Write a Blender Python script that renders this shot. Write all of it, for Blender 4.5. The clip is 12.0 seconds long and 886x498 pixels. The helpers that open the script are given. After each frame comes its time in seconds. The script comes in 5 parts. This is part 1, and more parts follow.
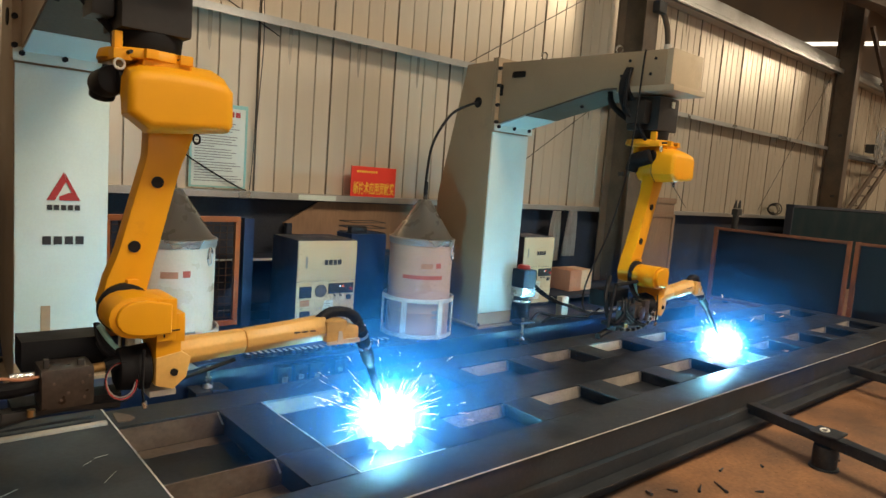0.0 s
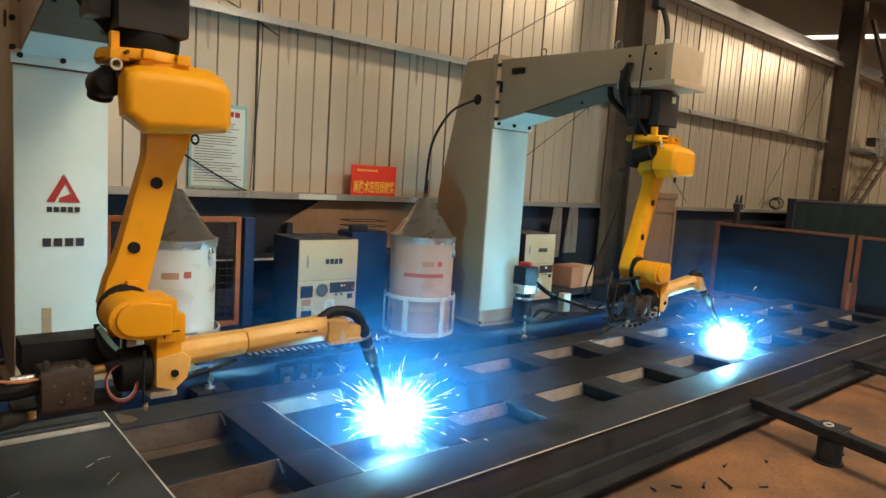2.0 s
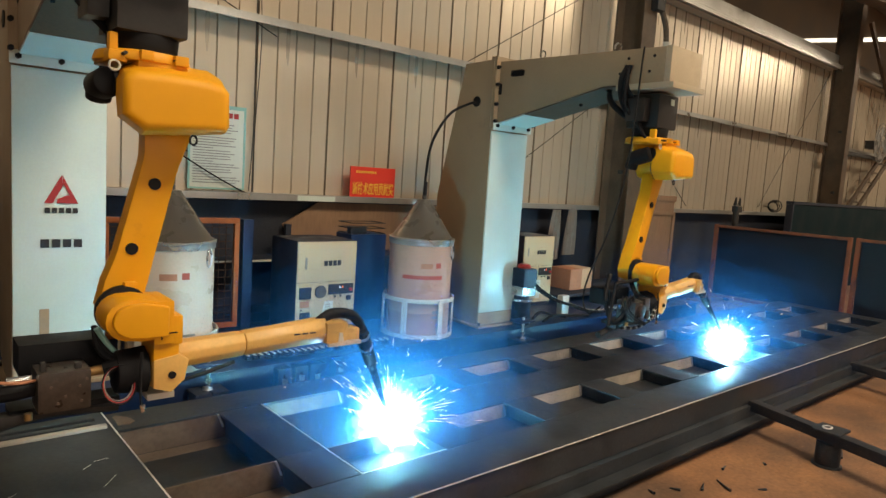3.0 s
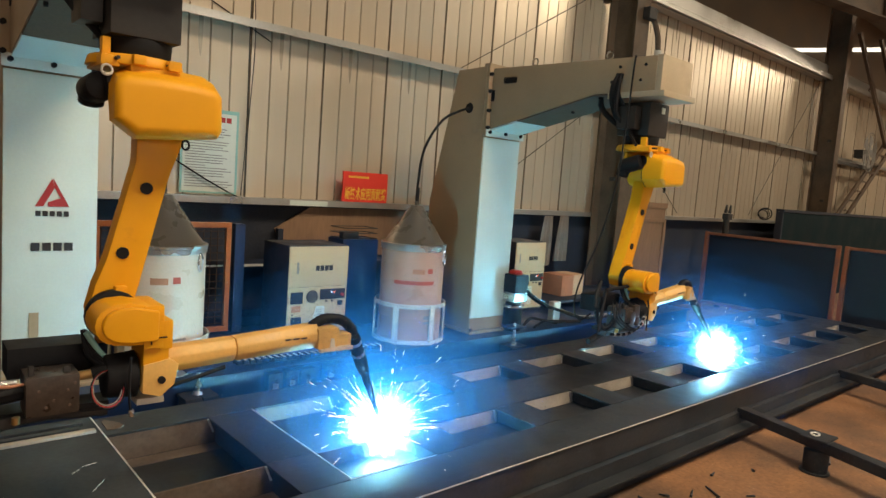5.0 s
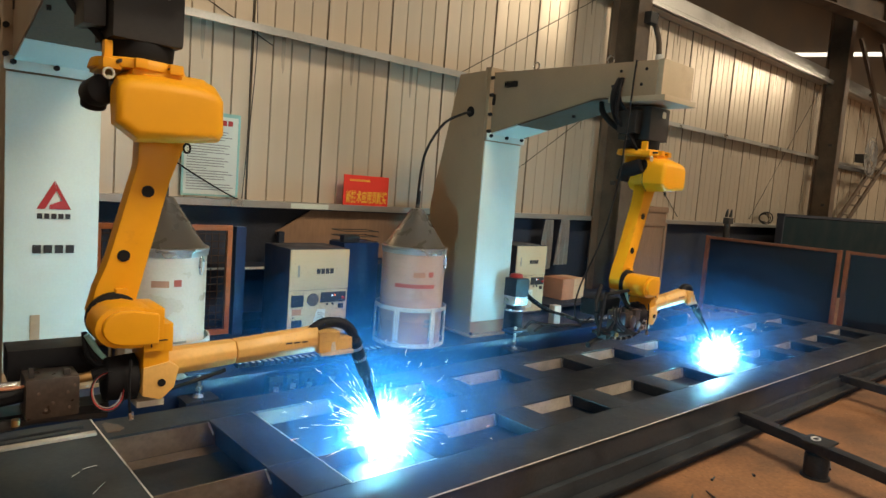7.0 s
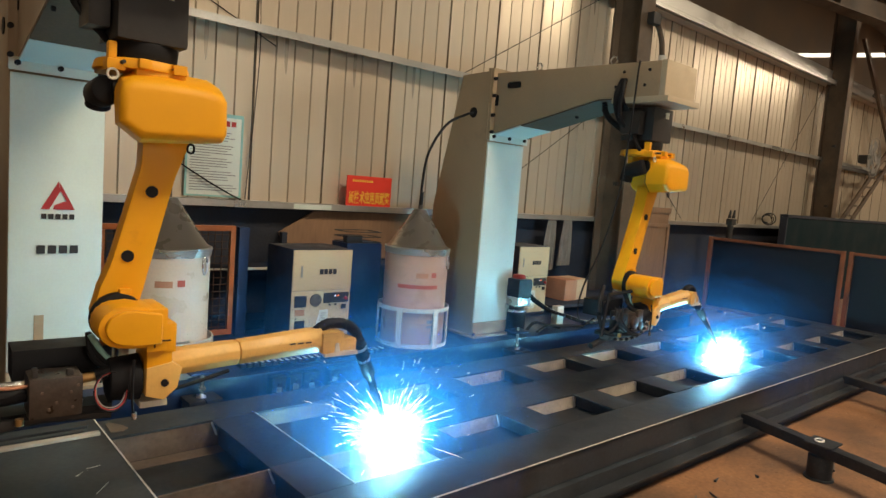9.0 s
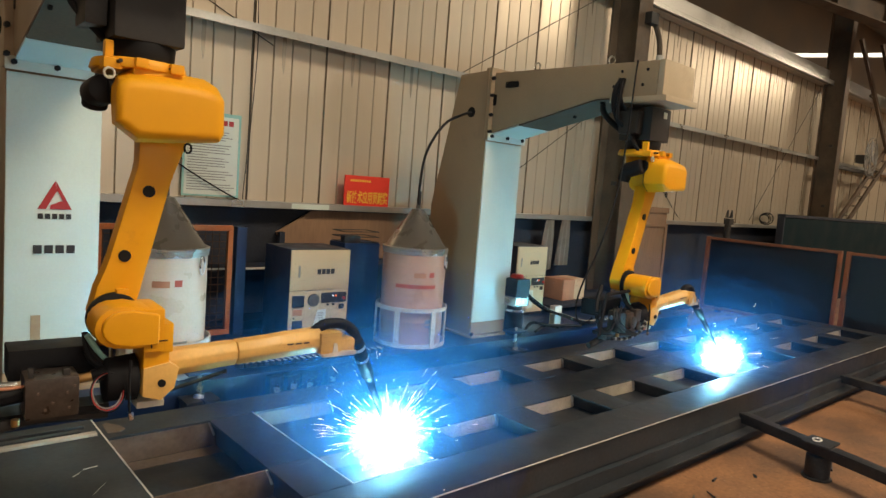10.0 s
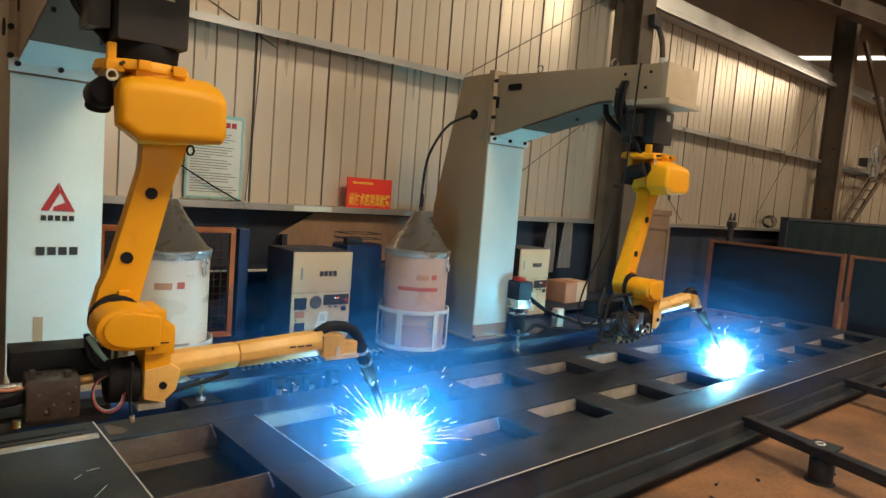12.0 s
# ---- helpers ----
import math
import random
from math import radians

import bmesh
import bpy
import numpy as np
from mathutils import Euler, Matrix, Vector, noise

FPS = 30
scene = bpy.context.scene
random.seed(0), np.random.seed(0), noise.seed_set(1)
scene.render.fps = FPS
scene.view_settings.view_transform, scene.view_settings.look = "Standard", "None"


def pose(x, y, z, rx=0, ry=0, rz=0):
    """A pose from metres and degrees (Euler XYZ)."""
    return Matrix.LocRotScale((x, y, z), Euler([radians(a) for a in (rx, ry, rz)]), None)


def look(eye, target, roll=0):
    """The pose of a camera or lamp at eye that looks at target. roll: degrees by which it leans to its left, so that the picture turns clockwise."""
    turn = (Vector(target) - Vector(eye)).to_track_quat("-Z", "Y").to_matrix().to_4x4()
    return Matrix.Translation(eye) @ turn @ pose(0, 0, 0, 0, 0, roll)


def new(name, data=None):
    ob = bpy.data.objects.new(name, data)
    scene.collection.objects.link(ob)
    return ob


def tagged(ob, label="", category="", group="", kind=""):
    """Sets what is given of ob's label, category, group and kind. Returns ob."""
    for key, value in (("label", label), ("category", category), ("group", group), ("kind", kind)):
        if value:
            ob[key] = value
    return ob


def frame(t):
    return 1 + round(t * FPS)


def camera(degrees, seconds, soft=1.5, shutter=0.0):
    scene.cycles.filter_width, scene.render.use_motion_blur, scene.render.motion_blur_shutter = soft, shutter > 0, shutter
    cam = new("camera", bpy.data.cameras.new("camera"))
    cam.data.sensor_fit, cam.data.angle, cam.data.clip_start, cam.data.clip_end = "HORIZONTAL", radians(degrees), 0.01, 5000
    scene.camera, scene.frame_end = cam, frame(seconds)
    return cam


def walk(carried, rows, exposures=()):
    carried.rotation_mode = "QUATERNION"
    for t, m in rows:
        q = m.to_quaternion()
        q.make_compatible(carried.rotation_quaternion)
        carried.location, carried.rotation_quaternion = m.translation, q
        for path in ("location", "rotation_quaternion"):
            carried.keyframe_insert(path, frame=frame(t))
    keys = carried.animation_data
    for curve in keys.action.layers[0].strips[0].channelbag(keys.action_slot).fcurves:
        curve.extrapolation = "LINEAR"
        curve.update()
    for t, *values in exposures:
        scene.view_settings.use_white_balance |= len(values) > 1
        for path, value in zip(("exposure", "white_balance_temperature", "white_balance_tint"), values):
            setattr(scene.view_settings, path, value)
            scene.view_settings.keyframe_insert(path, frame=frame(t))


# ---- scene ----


# ---------------------------------------------------------------- camera
def eye(x, y, z, yaw, pitch, roll):
    """A hand-held camera at x, y, z: turned from +y to the left, tilted up and leaned, in degrees."""
    a, b = radians(yaw), radians(pitch)
    ahead = Vector((-math.sin(a) * math.cos(b), math.cos(a) * math.cos(b), math.sin(b)))
    return look((x, y, z), Vector((x, y, z)) + 5 * ahead, roll)


scene.cycles.transparent_max_bounces = 128
cam = camera(68.33, 12.0)
walk(cam, [
    (0, eye(-0.001, -0.000, 1.700, -40.90, -6.17, 4.29)),
    (0.5, eye(-0.001, -0.001, 1.699, -40.73, -6.24, 4.25)),
    (1, eye(0.001, -0.001, 1.699, -40.82, -6.39, 4.28)),
    (1.5, eye(0.004, 0.002, 1.699, -40.69, -6.20, 3.94)),
    (2, eye(0.007, 0.006, 1.699, -40.79, -6.36, 3.68)),
    (2.5, eye(0.009, 0.008, 1.698, -40.92, -6.27, 3.80)),
    (3, eye(0.010, 0.008, 1.698, -40.88, -6.18, 3.80)),
    (5, eye(0.005, -0.003, 1.704, -41.52, -5.69, 4.24)),
    (5.5, eye(0.003, -0.004, 1.705, -41.53, -5.56, 4.35)),
    (6, eye(0.002, -0.005, 1.705, -41.46, -5.34, 4.37)),
    (6.5, eye(0.002, -0.006, 1.705, -41.55, -5.34, 4.35)),
    (7, eye(0.003, -0.007, 1.706, -41.42, -5.41, 4.39)),
    (9, eye(-0.001, -0.004, 1.705, -41.22, -5.36, 4.42)),
    (9.5, eye(0.000, -0.002, 1.704, -41.36, -5.33, 4.43)),
    (10, eye(0.001, 0.001, 1.704, -41.42, -5.36, 4.42)),
    (10.5, eye(0.002, 0.003, 1.704, -41.24, -5.29, 4.45)),
    (11, eye(0.002, 0.003, 1.704, -41.31, -5.21, 4.45)),
    (11.5, eye(0.003, 0.002, 1.704, -40.95, -5.31, 4.46)),
    (12, eye(0.003, 0.004, 1.705, -41.20, -5.18, 4.52)),
])

# ---------------------------------------------------------------- world and large lights
world = bpy.data.worlds.new("sky")
scene.world = world
world.use_nodes = True
wn = world.node_tree.nodes
sky = wn.new("ShaderNodeTexSky")
sky.sky_type, sky.sun_disc = "NISHITA", False
sky.sun_elevation, sky.sun_rotation = radians(30), radians(200)
world.node_tree.links.new(sky.outputs[0], wn["Background"].inputs[0])
wn["Background"].inputs[1].default_value = 0.08
scene.view_settings.exposure = 0.0


def added_area_light(x, y, z, sx, sy, power, colour):
    """An added area lamp that stands for daylight from an unseen opening."""
    data = bpy.data.lights.new("added_roof_light", "AREA")
    data.shape, data.size, data.size_y = "RECTANGLE", sx, sy
    data.energy, data.color = power, colour
    lamp = new("added_roof_light", data)
    lamp.matrix_basis = pose(x, y, z)
    return lamp


WARM = (0.95, 0.79, 0.57)
# Unseen roof strips, added and powered to light and gleam on the wall.
for sx0, power in ((-4.0, 190), (3.5, 680), (15.0, 540), (27.0, 1150)):
    added_area_light(sx0, -1.6, 7.30, 3.0, 2.4, power, WARM)


def added_south_light(x, y, z, sx, sy, power, colour):
    """An added lamp for daylight from an unseen opening in the south wall."""
    lamp = added_area_light(x, y, z, sx, sy, power, colour)
    lamp.name = "added_south_lamp"
    lamp.matrix_basis = pose(x, y, z, 90, 0, 0)
    return lamp


# Unseen south windows, added as front fill.
for wx0, power in ((-6.0, 40), (3.0, 190), (12.0, 70)):
    added_south_light(wx0, -13.9, 3.6, 4.0, 3.0, power, (1.0, 0.92, 0.80))

# ---------------------------------------------------------------- materials
def mat(name, col, rough=0.6, metal=0.0, vary=0.25, scale=6.0, fine=60.0, bump=0.15, dirt=None, dirt_amount=0.35,
        stretch=(1, 1, 1), spec=0.5, rand=0.0, coat=0.0):
    """A surface with a base colour, cloudy variation, fine grain, an optional second colour in stains, and bump."""
    m = bpy.data.materials.new(name)
    m.use_nodes = True
    nt = m.node_tree
    nd, ln = nt.nodes, nt.links
    b = nd["Principled BSDF"]
    co = nd.new("ShaderNodeTexCoord")
    mp = nd.new("ShaderNodeMapping")
    mp.inputs["Scale"].default_value = stretch
    ln.new(co.outputs["Object"], mp.inputs[0])
    n1 = nd.new("ShaderNodeTexNoise")
    n1.inputs["Scale"].default_value, n1.inputs["Detail"].default_value = scale, 5
    n2 = nd.new("ShaderNodeTexNoise")
    n2.inputs["Scale"].default_value, n2.inputs["Detail"].default_value = fine, 3
    ln.new(mp.outputs[0], n1.inputs[0])
    ln.new(mp.outputs[0], n2.inputs[0])
    r1 = nd.new("ShaderNodeMapRange")
    r1.inputs[1].default_value, r1.inputs[2].default_value = 0.3, 0.7
    r1.inputs[3].default_value, r1.inputs[4].default_value = 1 - vary, 1 + vary * 0.6
    ln.new(n1.outputs[0], r1.inputs[0])
    r2 = nd.new("ShaderNodeMapRange")
    r2.inputs[1].default_value, r2.inputs[2].default_value = 0.3, 0.7
    r2.inputs[3].default_value, r2.inputs[4].default_value = 1 - vary * 0.4, 1 + vary * 0.3
    ln.new(n2.outputs[0], r2.inputs[0])
    mu = nd.new("ShaderNodeMath")
    mu.operation = "MULTIPLY"
    ln.new(r1.outputs[0], mu.inputs[0])
    ln.new(r2.outputs[0], mu.inputs[1])
    src = mu.outputs[0]
    if rand:
        oi = nd.new("ShaderNodeObjectInfo")
        r3 = nd.new("ShaderNodeMapRange")
        r3.inputs[3].default_value, r3.inputs[4].default_value = 1 - rand, 1 + rand
        ln.new(oi.outputs["Random"], r3.inputs[0])
        m2 = nd.new("ShaderNodeMath")
        m2.operation = "MULTIPLY"
        ln.new(src, m2.inputs[0])
        ln.new(r3.outputs[0], m2.inputs[1])
        src = m2.outputs[0]
    base = nd.new("ShaderNodeMix")
    base.data_type = "RGBA"
    base.inputs[6].default_value = (*col, 1)
    base.inputs[7].default_value = (*(dirt or col), 1)
    if dirt:
        n3 = nd.new("ShaderNodeTexNoise")
        n3.inputs["Scale"].default_value, n3.inputs["Detail"].default_value = scale * 0.45, 8
        n3.inputs["Roughness"].default_value = 0.65
        ln.new(mp.outputs[0], n3.inputs[0])
        r4 = nd.new("ShaderNodeMapRange")
        r4.inputs[1].default_value, r4.inputs[2].default_value = 0.62 - dirt_amount * 0.4, 0.72
        ln.new(n3.outputs[0], r4.inputs[0])
        ln.new(r4.outputs[0], base.inputs[0])
    else:
        base.inputs[0].default_value = 0
    sc = nd.new("ShaderNodeVectorMath")
    sc.operation = "SCALE"
    ln.new(base.outputs[2], sc.inputs[0])
    ln.new(src, sc.inputs["Scale"])
    ln.new(sc.outputs[0], b.inputs["Base Color"])
    rr = nd.new("ShaderNodeMapRange")
    rr.inputs[1].default_value, rr.inputs[2].default_value = 0.3, 0.7
    rr.inputs[3].default_value, rr.inputs[4].default_value = max(0.05, rough - 0.12), min(1, rough + 0.12)
    ln.new(n1.outputs[0], rr.inputs[0])
    ln.new(rr.outputs[0], b.inputs["Roughness"])
    b.inputs["Metallic"].default_value = metal
    b.inputs["Specular IOR Level"].default_value = spec
    b.inputs["Coat Weight"].default_value = coat
    if bump:
        bp = nd.new("ShaderNodeBump")
        bp.inputs["Strength"].default_value, bp.inputs["Distance"].default_value = bump, 0.004
        ad = nd.new("ShaderNodeMath")
        ad.operation = "ADD"
        ln.new(n1.outputs[0], ad.inputs[0])
        ln.new(n2.outputs[0], ad.inputs[1])
        ln.new(ad.outputs[0], bp.inputs["Height"])
        ln.new(bp.outputs[0], b.inputs["Normal"])
    return m


def glow(name, col, strength):
    m = bpy.data.materials.new(name)
    m.use_nodes = True
    b = m.node_tree.nodes["Principled BSDF"]
    b.inputs["Base Color"].default_value = (0.02, 0.02, 0.02, 1)
    b.inputs["Emission Color"].default_value = (*col, 1)
    b.inputs["Emission Strength"].default_value = strength
    return m


def glare_shell(name, col, strength, cover):
    """Glare put into emission: it shines, and part of the light behind it passes through."""
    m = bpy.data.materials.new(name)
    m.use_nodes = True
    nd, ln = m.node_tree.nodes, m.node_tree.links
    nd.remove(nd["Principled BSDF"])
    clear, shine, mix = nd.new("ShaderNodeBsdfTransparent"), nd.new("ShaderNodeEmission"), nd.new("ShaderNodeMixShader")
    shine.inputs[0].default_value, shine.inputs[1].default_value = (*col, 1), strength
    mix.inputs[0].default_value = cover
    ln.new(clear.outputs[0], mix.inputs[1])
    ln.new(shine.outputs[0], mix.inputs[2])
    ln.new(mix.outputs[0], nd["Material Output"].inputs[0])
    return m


def fume(name, col, amount):
    """Thin welding fume: nearly clear, and it scatters the light that falls on it."""
    m = bpy.data.materials.new(name)
    m.use_nodes = True
    nd, ln = m.node_tree.nodes, m.node_tree.links
    nd.remove(nd["Principled BSDF"])
    clear, scatter, mix = nd.new("ShaderNodeBsdfTransparent"), nd.new("ShaderNodeBsdfTranslucent"), nd.new("ShaderNodeMixShader")
    diff, both = nd.new("ShaderNodeBsdfDiffuse"), nd.new("ShaderNodeMixShader")
    scatter.inputs[0].default_value = diff.inputs[0].default_value = (*col, 1)
    co, nz, rg = nd.new("ShaderNodeTexCoord"), nd.new("ShaderNodeTexNoise"), nd.new("ShaderNodeMapRange")
    nz.inputs["Scale"].default_value, nz.inputs["Detail"].default_value = 2.2, 3
    rg.inputs[1].default_value, rg.inputs[2].default_value = 0.25, 0.80
    rg.inputs[3].default_value, rg.inputs[4].default_value = 0.2 * amount, amount
    ln.new(co.outputs["Object"], nz.inputs[0])
    ln.new(nz.outputs[0], rg.inputs[0])
    ln.new(diff.outputs[0], both.inputs[1])
    ln.new(scatter.outputs[0], both.inputs[2])
    ln.new(rg.outputs[0], mix.inputs[0])
    ln.new(clear.outputs[0], mix.inputs[1])
    ln.new(both.outputs[0], mix.inputs[2])
    ln.new(mix.outputs[0], nd["Material Output"].inputs[0])
    return m


M_FLOOR = mat("dusty_concrete", (0.31, 0.145, 0.062), 0.85, vary=0.45, scale=1.6, fine=38, bump=0.5, dirt=(0.10, 0.065, 0.045), dirt_amount=0.5)
M_SHEET = mat("cream_steel_sheet", (0.62, 0.525, 0.40), 0.33, metal=0.45, vary=0.05, scale=1.2, fine=11, bump=0.22, stretch=(1, 1, 0.10), rand=0.06)
M_GROOVE = mat("dark_sheet_seam", (0.30, 0.235, 0.165), 0.7, metal=0.2, vary=0.3)
# Blue in the base colour stands for the haze before the low wall.
M_KNEE = mat("dark_rendered_wall", (0.017, 0.023, 0.040), 0.8, vary=0.4, scale=2.5, bump=0.3, dirt=(0.035, 0.032, 0.034), dirt_amount=0.3)
M_GALV = mat("galvanised_steel", (0.48, 0.47, 0.44), 0.36, metal=0.75, vary=0.12, scale=1.5, fine=40, bump=0.05, dirt=(0.34, 0.30, 0.25), dirt_amount=0.2)
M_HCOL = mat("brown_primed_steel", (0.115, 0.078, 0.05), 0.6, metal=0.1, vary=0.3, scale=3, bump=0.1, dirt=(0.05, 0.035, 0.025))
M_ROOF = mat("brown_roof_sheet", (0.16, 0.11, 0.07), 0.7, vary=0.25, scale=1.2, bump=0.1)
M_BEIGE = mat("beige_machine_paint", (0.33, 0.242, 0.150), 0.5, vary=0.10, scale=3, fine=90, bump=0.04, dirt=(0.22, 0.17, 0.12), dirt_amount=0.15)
M_WHITE = mat("pale_grey_paint", (0.66, 0.74, 0.67), 0.4, vary=0.06, scale=3, fine=90, bump=0.03, dirt=(0.50, 0.53, 0.50), dirt_amount=0.12)
# The arm's beige, lightened: light on the arm's end is put into the colour.
M_ENDCAP = mat("lit_beige_machine_paint", (0.44, 0.36, 0.25), 0.5, vary=0.08, scale=3, fine=90, bump=0.04, dirt=(0.34, 0.27, 0.18), dirt_amount=0.15)
M_CARD = mat("tan_tape", (0.42, 0.31, 0.19), 0.6, vary=0.12)
M_YELLOW = mat("yellow_robot_paint", (0.80, 0.365, 0.008), 0.50, vary=0.05, scale=4, fine=12, bump=0.015, spec=0.3, dirt=(0.48, 0.21, 0.02), dirt_amount=0.15)
M_YELLOW2 = mat("pale_yellow_cover", (0.72, 0.43, 0.12), 0.45, vary=0.12, scale=6, dirt=(0.40, 0.25, 0.08))
M_DARK = mat("dark_grey_casting", (0.028, 0.026, 0.025), 0.55, metal=0.1, vary=0.25, scale=6, bump=0.1)
M_BLACK = mat("black_rubber", (0.009, 0.009, 0.011), 0.6, vary=0.3, bump=0.1, spec=0.22)
M_STEELTOP = mat("dark_mill_scale_plate", (0.040, 0.045, 0.052), 0.52, metal=0.35, vary=0.4, scale=4, fine=45, bump=0.12, dirt=(0.052, 0.043, 0.036), dirt_amount=0.3)
M_STEELSIDE = mat("rusty_mill_steel", (0.15, 0.115, 0.09), 0.62, metal=0.1, vary=0.35, scale=5, fine=45, bump=0.15, dirt=(0.11, 0.06, 0.035), dirt_amount=0.4)
M_EDGE = mat("cut_and_lit_edge", (0.74, 0.72, 0.68), 0.5, metal=0.25, vary=0.2, scale=20)
M_BLUE = mat("blue_machine_paint", (0.006, 0.024, 0.085), 0.42, vary=0.25, scale=4, bump=0.06, dirt=(0.02, 0.03, 0.05), dirt_amount=0.3)
M_ORANGE = mat("orange_fence_paint", (0.42, 0.12, 0.03), 0.5, vary=0.2, scale=6, dirt=(0.25, 0.08, 0.03))
# Darker copy of the fence orange: its dim light is put into the colour.
M_FENCE = mat("shaded_orange_fence_paint", (0.24, 0.08, 0.035), 0.6, vary=0.2, scale=6, dirt=(0.12, 0.05, 0.03))
M_SCREEN = mat("dark_welding_screen", (0.006, 0.010, 0.020), 0.5, vary=0.3, scale=3)
M_STEELPALE = mat("pale_brown_steel", (0.50, 0.43, 0.35), 0.55, metal=0.1, vary=0.2, scale=8, fine=50, bump=0.1, dirt=(0.32, 0.25, 0.18), dirt_amount=0.3)
M_MESH = mat("dark_wire_mesh", (0.06, 0.03, 0.02), 0.6, metal=0.3, vary=0.3)
M_DRUM = mat("kraft_drum_board", (0.62, 0.49, 0.37), 0.33, vary=0.09, scale=3, fine=70, bump=0.05, dirt=(0.46, 0.31, 0.20), dirt_amount=0.2)
M_DRUM2 = mat("red_brown_drum_board", (0.47, 0.275, 0.19), 0.36, vary=0.12, scale=3, fine=70, bump=0.05, dirt=(0.40, 0.22, 0.15), dirt_amount=0.3)
M_REDBAND = mat("red_print", (0.42, 0.07, 0.035), 0.55, vary=0.15)
M_CONE = mat("smoked_plastic_cone", (0.085, 0.075, 0.064), 0.28, vary=0.07, scale=4, bump=0.03)
M_STAND = mat("white_stand_paint", (0.62, 0.58, 0.50), 0.5, vary=0.12, dirt=(0.40, 0.34, 0.27))
M_CREAM = mat("cream_cabinet_paint", (0.55, 0.42, 0.26), 0.45, vary=0.08, scale=3, dirt=(0.45, 0.35, 0.22), dirt_amount=0.15)
M_CABSIDE = mat("dark_cabinet_side", (0.014, 0.018, 0.034), 0.5, vary=0.2)
M_GREEN = mat("dark_green_paint", (0.0016, 0.014, 0.019), 0.75, vary=0.2, scale=2, dirt=(0.002, 0.010, 0.014), spec=0.15)
M_WOOD = mat("plywood", (0.26, 0.15, 0.085), 0.7, vary=0.25, scale=3, fine=40, stretch=(1, 1, 0.2), bump=0.1)
M_CARTON = mat("carton", (0.45, 0.20, 0.11), 0.75, vary=0.15)
M_CARTON2 = mat("pale_carton", (0.58, 0.38, 0.24), 0.75, vary=0.12)
M_CLOTH = mat("grey_cloth", (0.38, 0.33, 0.29), 0.85, vary=0.2, scale=5, bump=0.3)
M_RED = mat("red_sign_board", (0.70, 0.035, 0.018), 0.5, vary=0.06)
M_GOLD = mat("yellow_lettering", (0.85, 0.50, 0.05), 0.5, vary=0.05)
M_PAPER = mat("poster_board", (0.62, 0.64, 0.56), 0.5, vary=0.06, scale=3)
M_TEAL = mat("pale_teal_print", (0.25, 0.48, 0.44), 0.5, vary=0.05)
M_INK = mat("black_print", (0.02, 0.02, 0.022), 0.5, vary=0.1)
M_INKGREY = mat("grey_print", (0.25, 0.24, 0.22), 0.6, vary=0.1)
M_REDINK = mat("red_print_bright", (0.40, 0.025, 0.025), 0.5, vary=0.08)
M_BRASS = mat("worn_brass", (0.45, 0.27, 0.10), 0.4, metal=0.8, vary=0.2)
M_FEED = mat("grey_brown_cast_aluminium", (0.052, 0.042, 0.036), 0.35, metal=0.3, vary=0.35, scale=14, bump=0.25, dirt=(0.07, 0.05, 0.04))
M_BRIGHT = mat("machined_steel", (0.62, 0.63, 0.63), 0.25, metal=0.9, vary=0.12)
M_NAVY = mat("navy_motor_paint", (0.006, 0.012, 0.026), 0.55, vary=0.2)
M_REDPLASTIC = mat("red_plastic_cap", (0.42, 0.025, 0.02), 0.4, vary=0.08)
M_RED_LED = glow("red_indicator", (1.0, 0.12, 0.03), 3.0)
M_WHITE_LED = glow("white_indicator", (0.8, 0.9, 1.0), 3.0)
M_CORE = glow("arc_core", (0.23, 0.73, 0.94), 11500.0)
# Emissive shells paint the glare and bloom round each arc.
M_ARC = glare_shell("arc_glare", (0.60, 0.82, 1.0), 26.0, 0.22)
M_ARC2 = glare_shell("arc_glare_rim", (0.40, 0.75, 1.0), 5.5, 0.12)
M_HALO = glare_shell("arc_halo", (0.20, 0.62, 1.0), 2.8, 0.045)
M_HALO2 = glare_shell("faint_arc_halo", (0.07, 0.40, 1.0), 1.0, 0.018)
M_HALO3 = glare_shell("fading_arc_halo", (0.04, 0.30, 1.0), 0.45, 0.012)
M_SPARK = glow("hot_spark", (1.0, 0.50, 0.30), 3.2)
M_SPARKW = glow("white_hot_spark", (1.0, 0.86, 0.76), 7.0)
M_SLIT = glow("daylight_gap", (1.0, 0.92, 0.75), 1.6)
# The blue haze of the arc light is put into the fume's colour.
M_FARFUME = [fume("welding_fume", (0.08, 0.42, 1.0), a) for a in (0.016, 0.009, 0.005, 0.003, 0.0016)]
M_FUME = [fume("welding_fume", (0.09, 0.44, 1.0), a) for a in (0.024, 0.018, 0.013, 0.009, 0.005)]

# ---------------------------------------------------------------- mesh tools
def box(x0, x1, y0, y1, z0, z1, bevel=0.0, seg=2):
    bm = bmesh.new()
    bmesh.ops.create_cube(bm, size=1)
    for v in bm.verts:
        v.co = Vector(((x0 + x1) / 2 + v.co.x * (x1 - x0), (y0 + y1) / 2 + v.co.y * (y1 - y0), (z0 + z1) / 2 + v.co.z * (z1 - z0)))
    if bevel:
        bmesh.ops.bevel(bm, geom=bm.edges[:], offset=bevel, segments=seg, affect="EDGES", profile=0.7)
    return bm


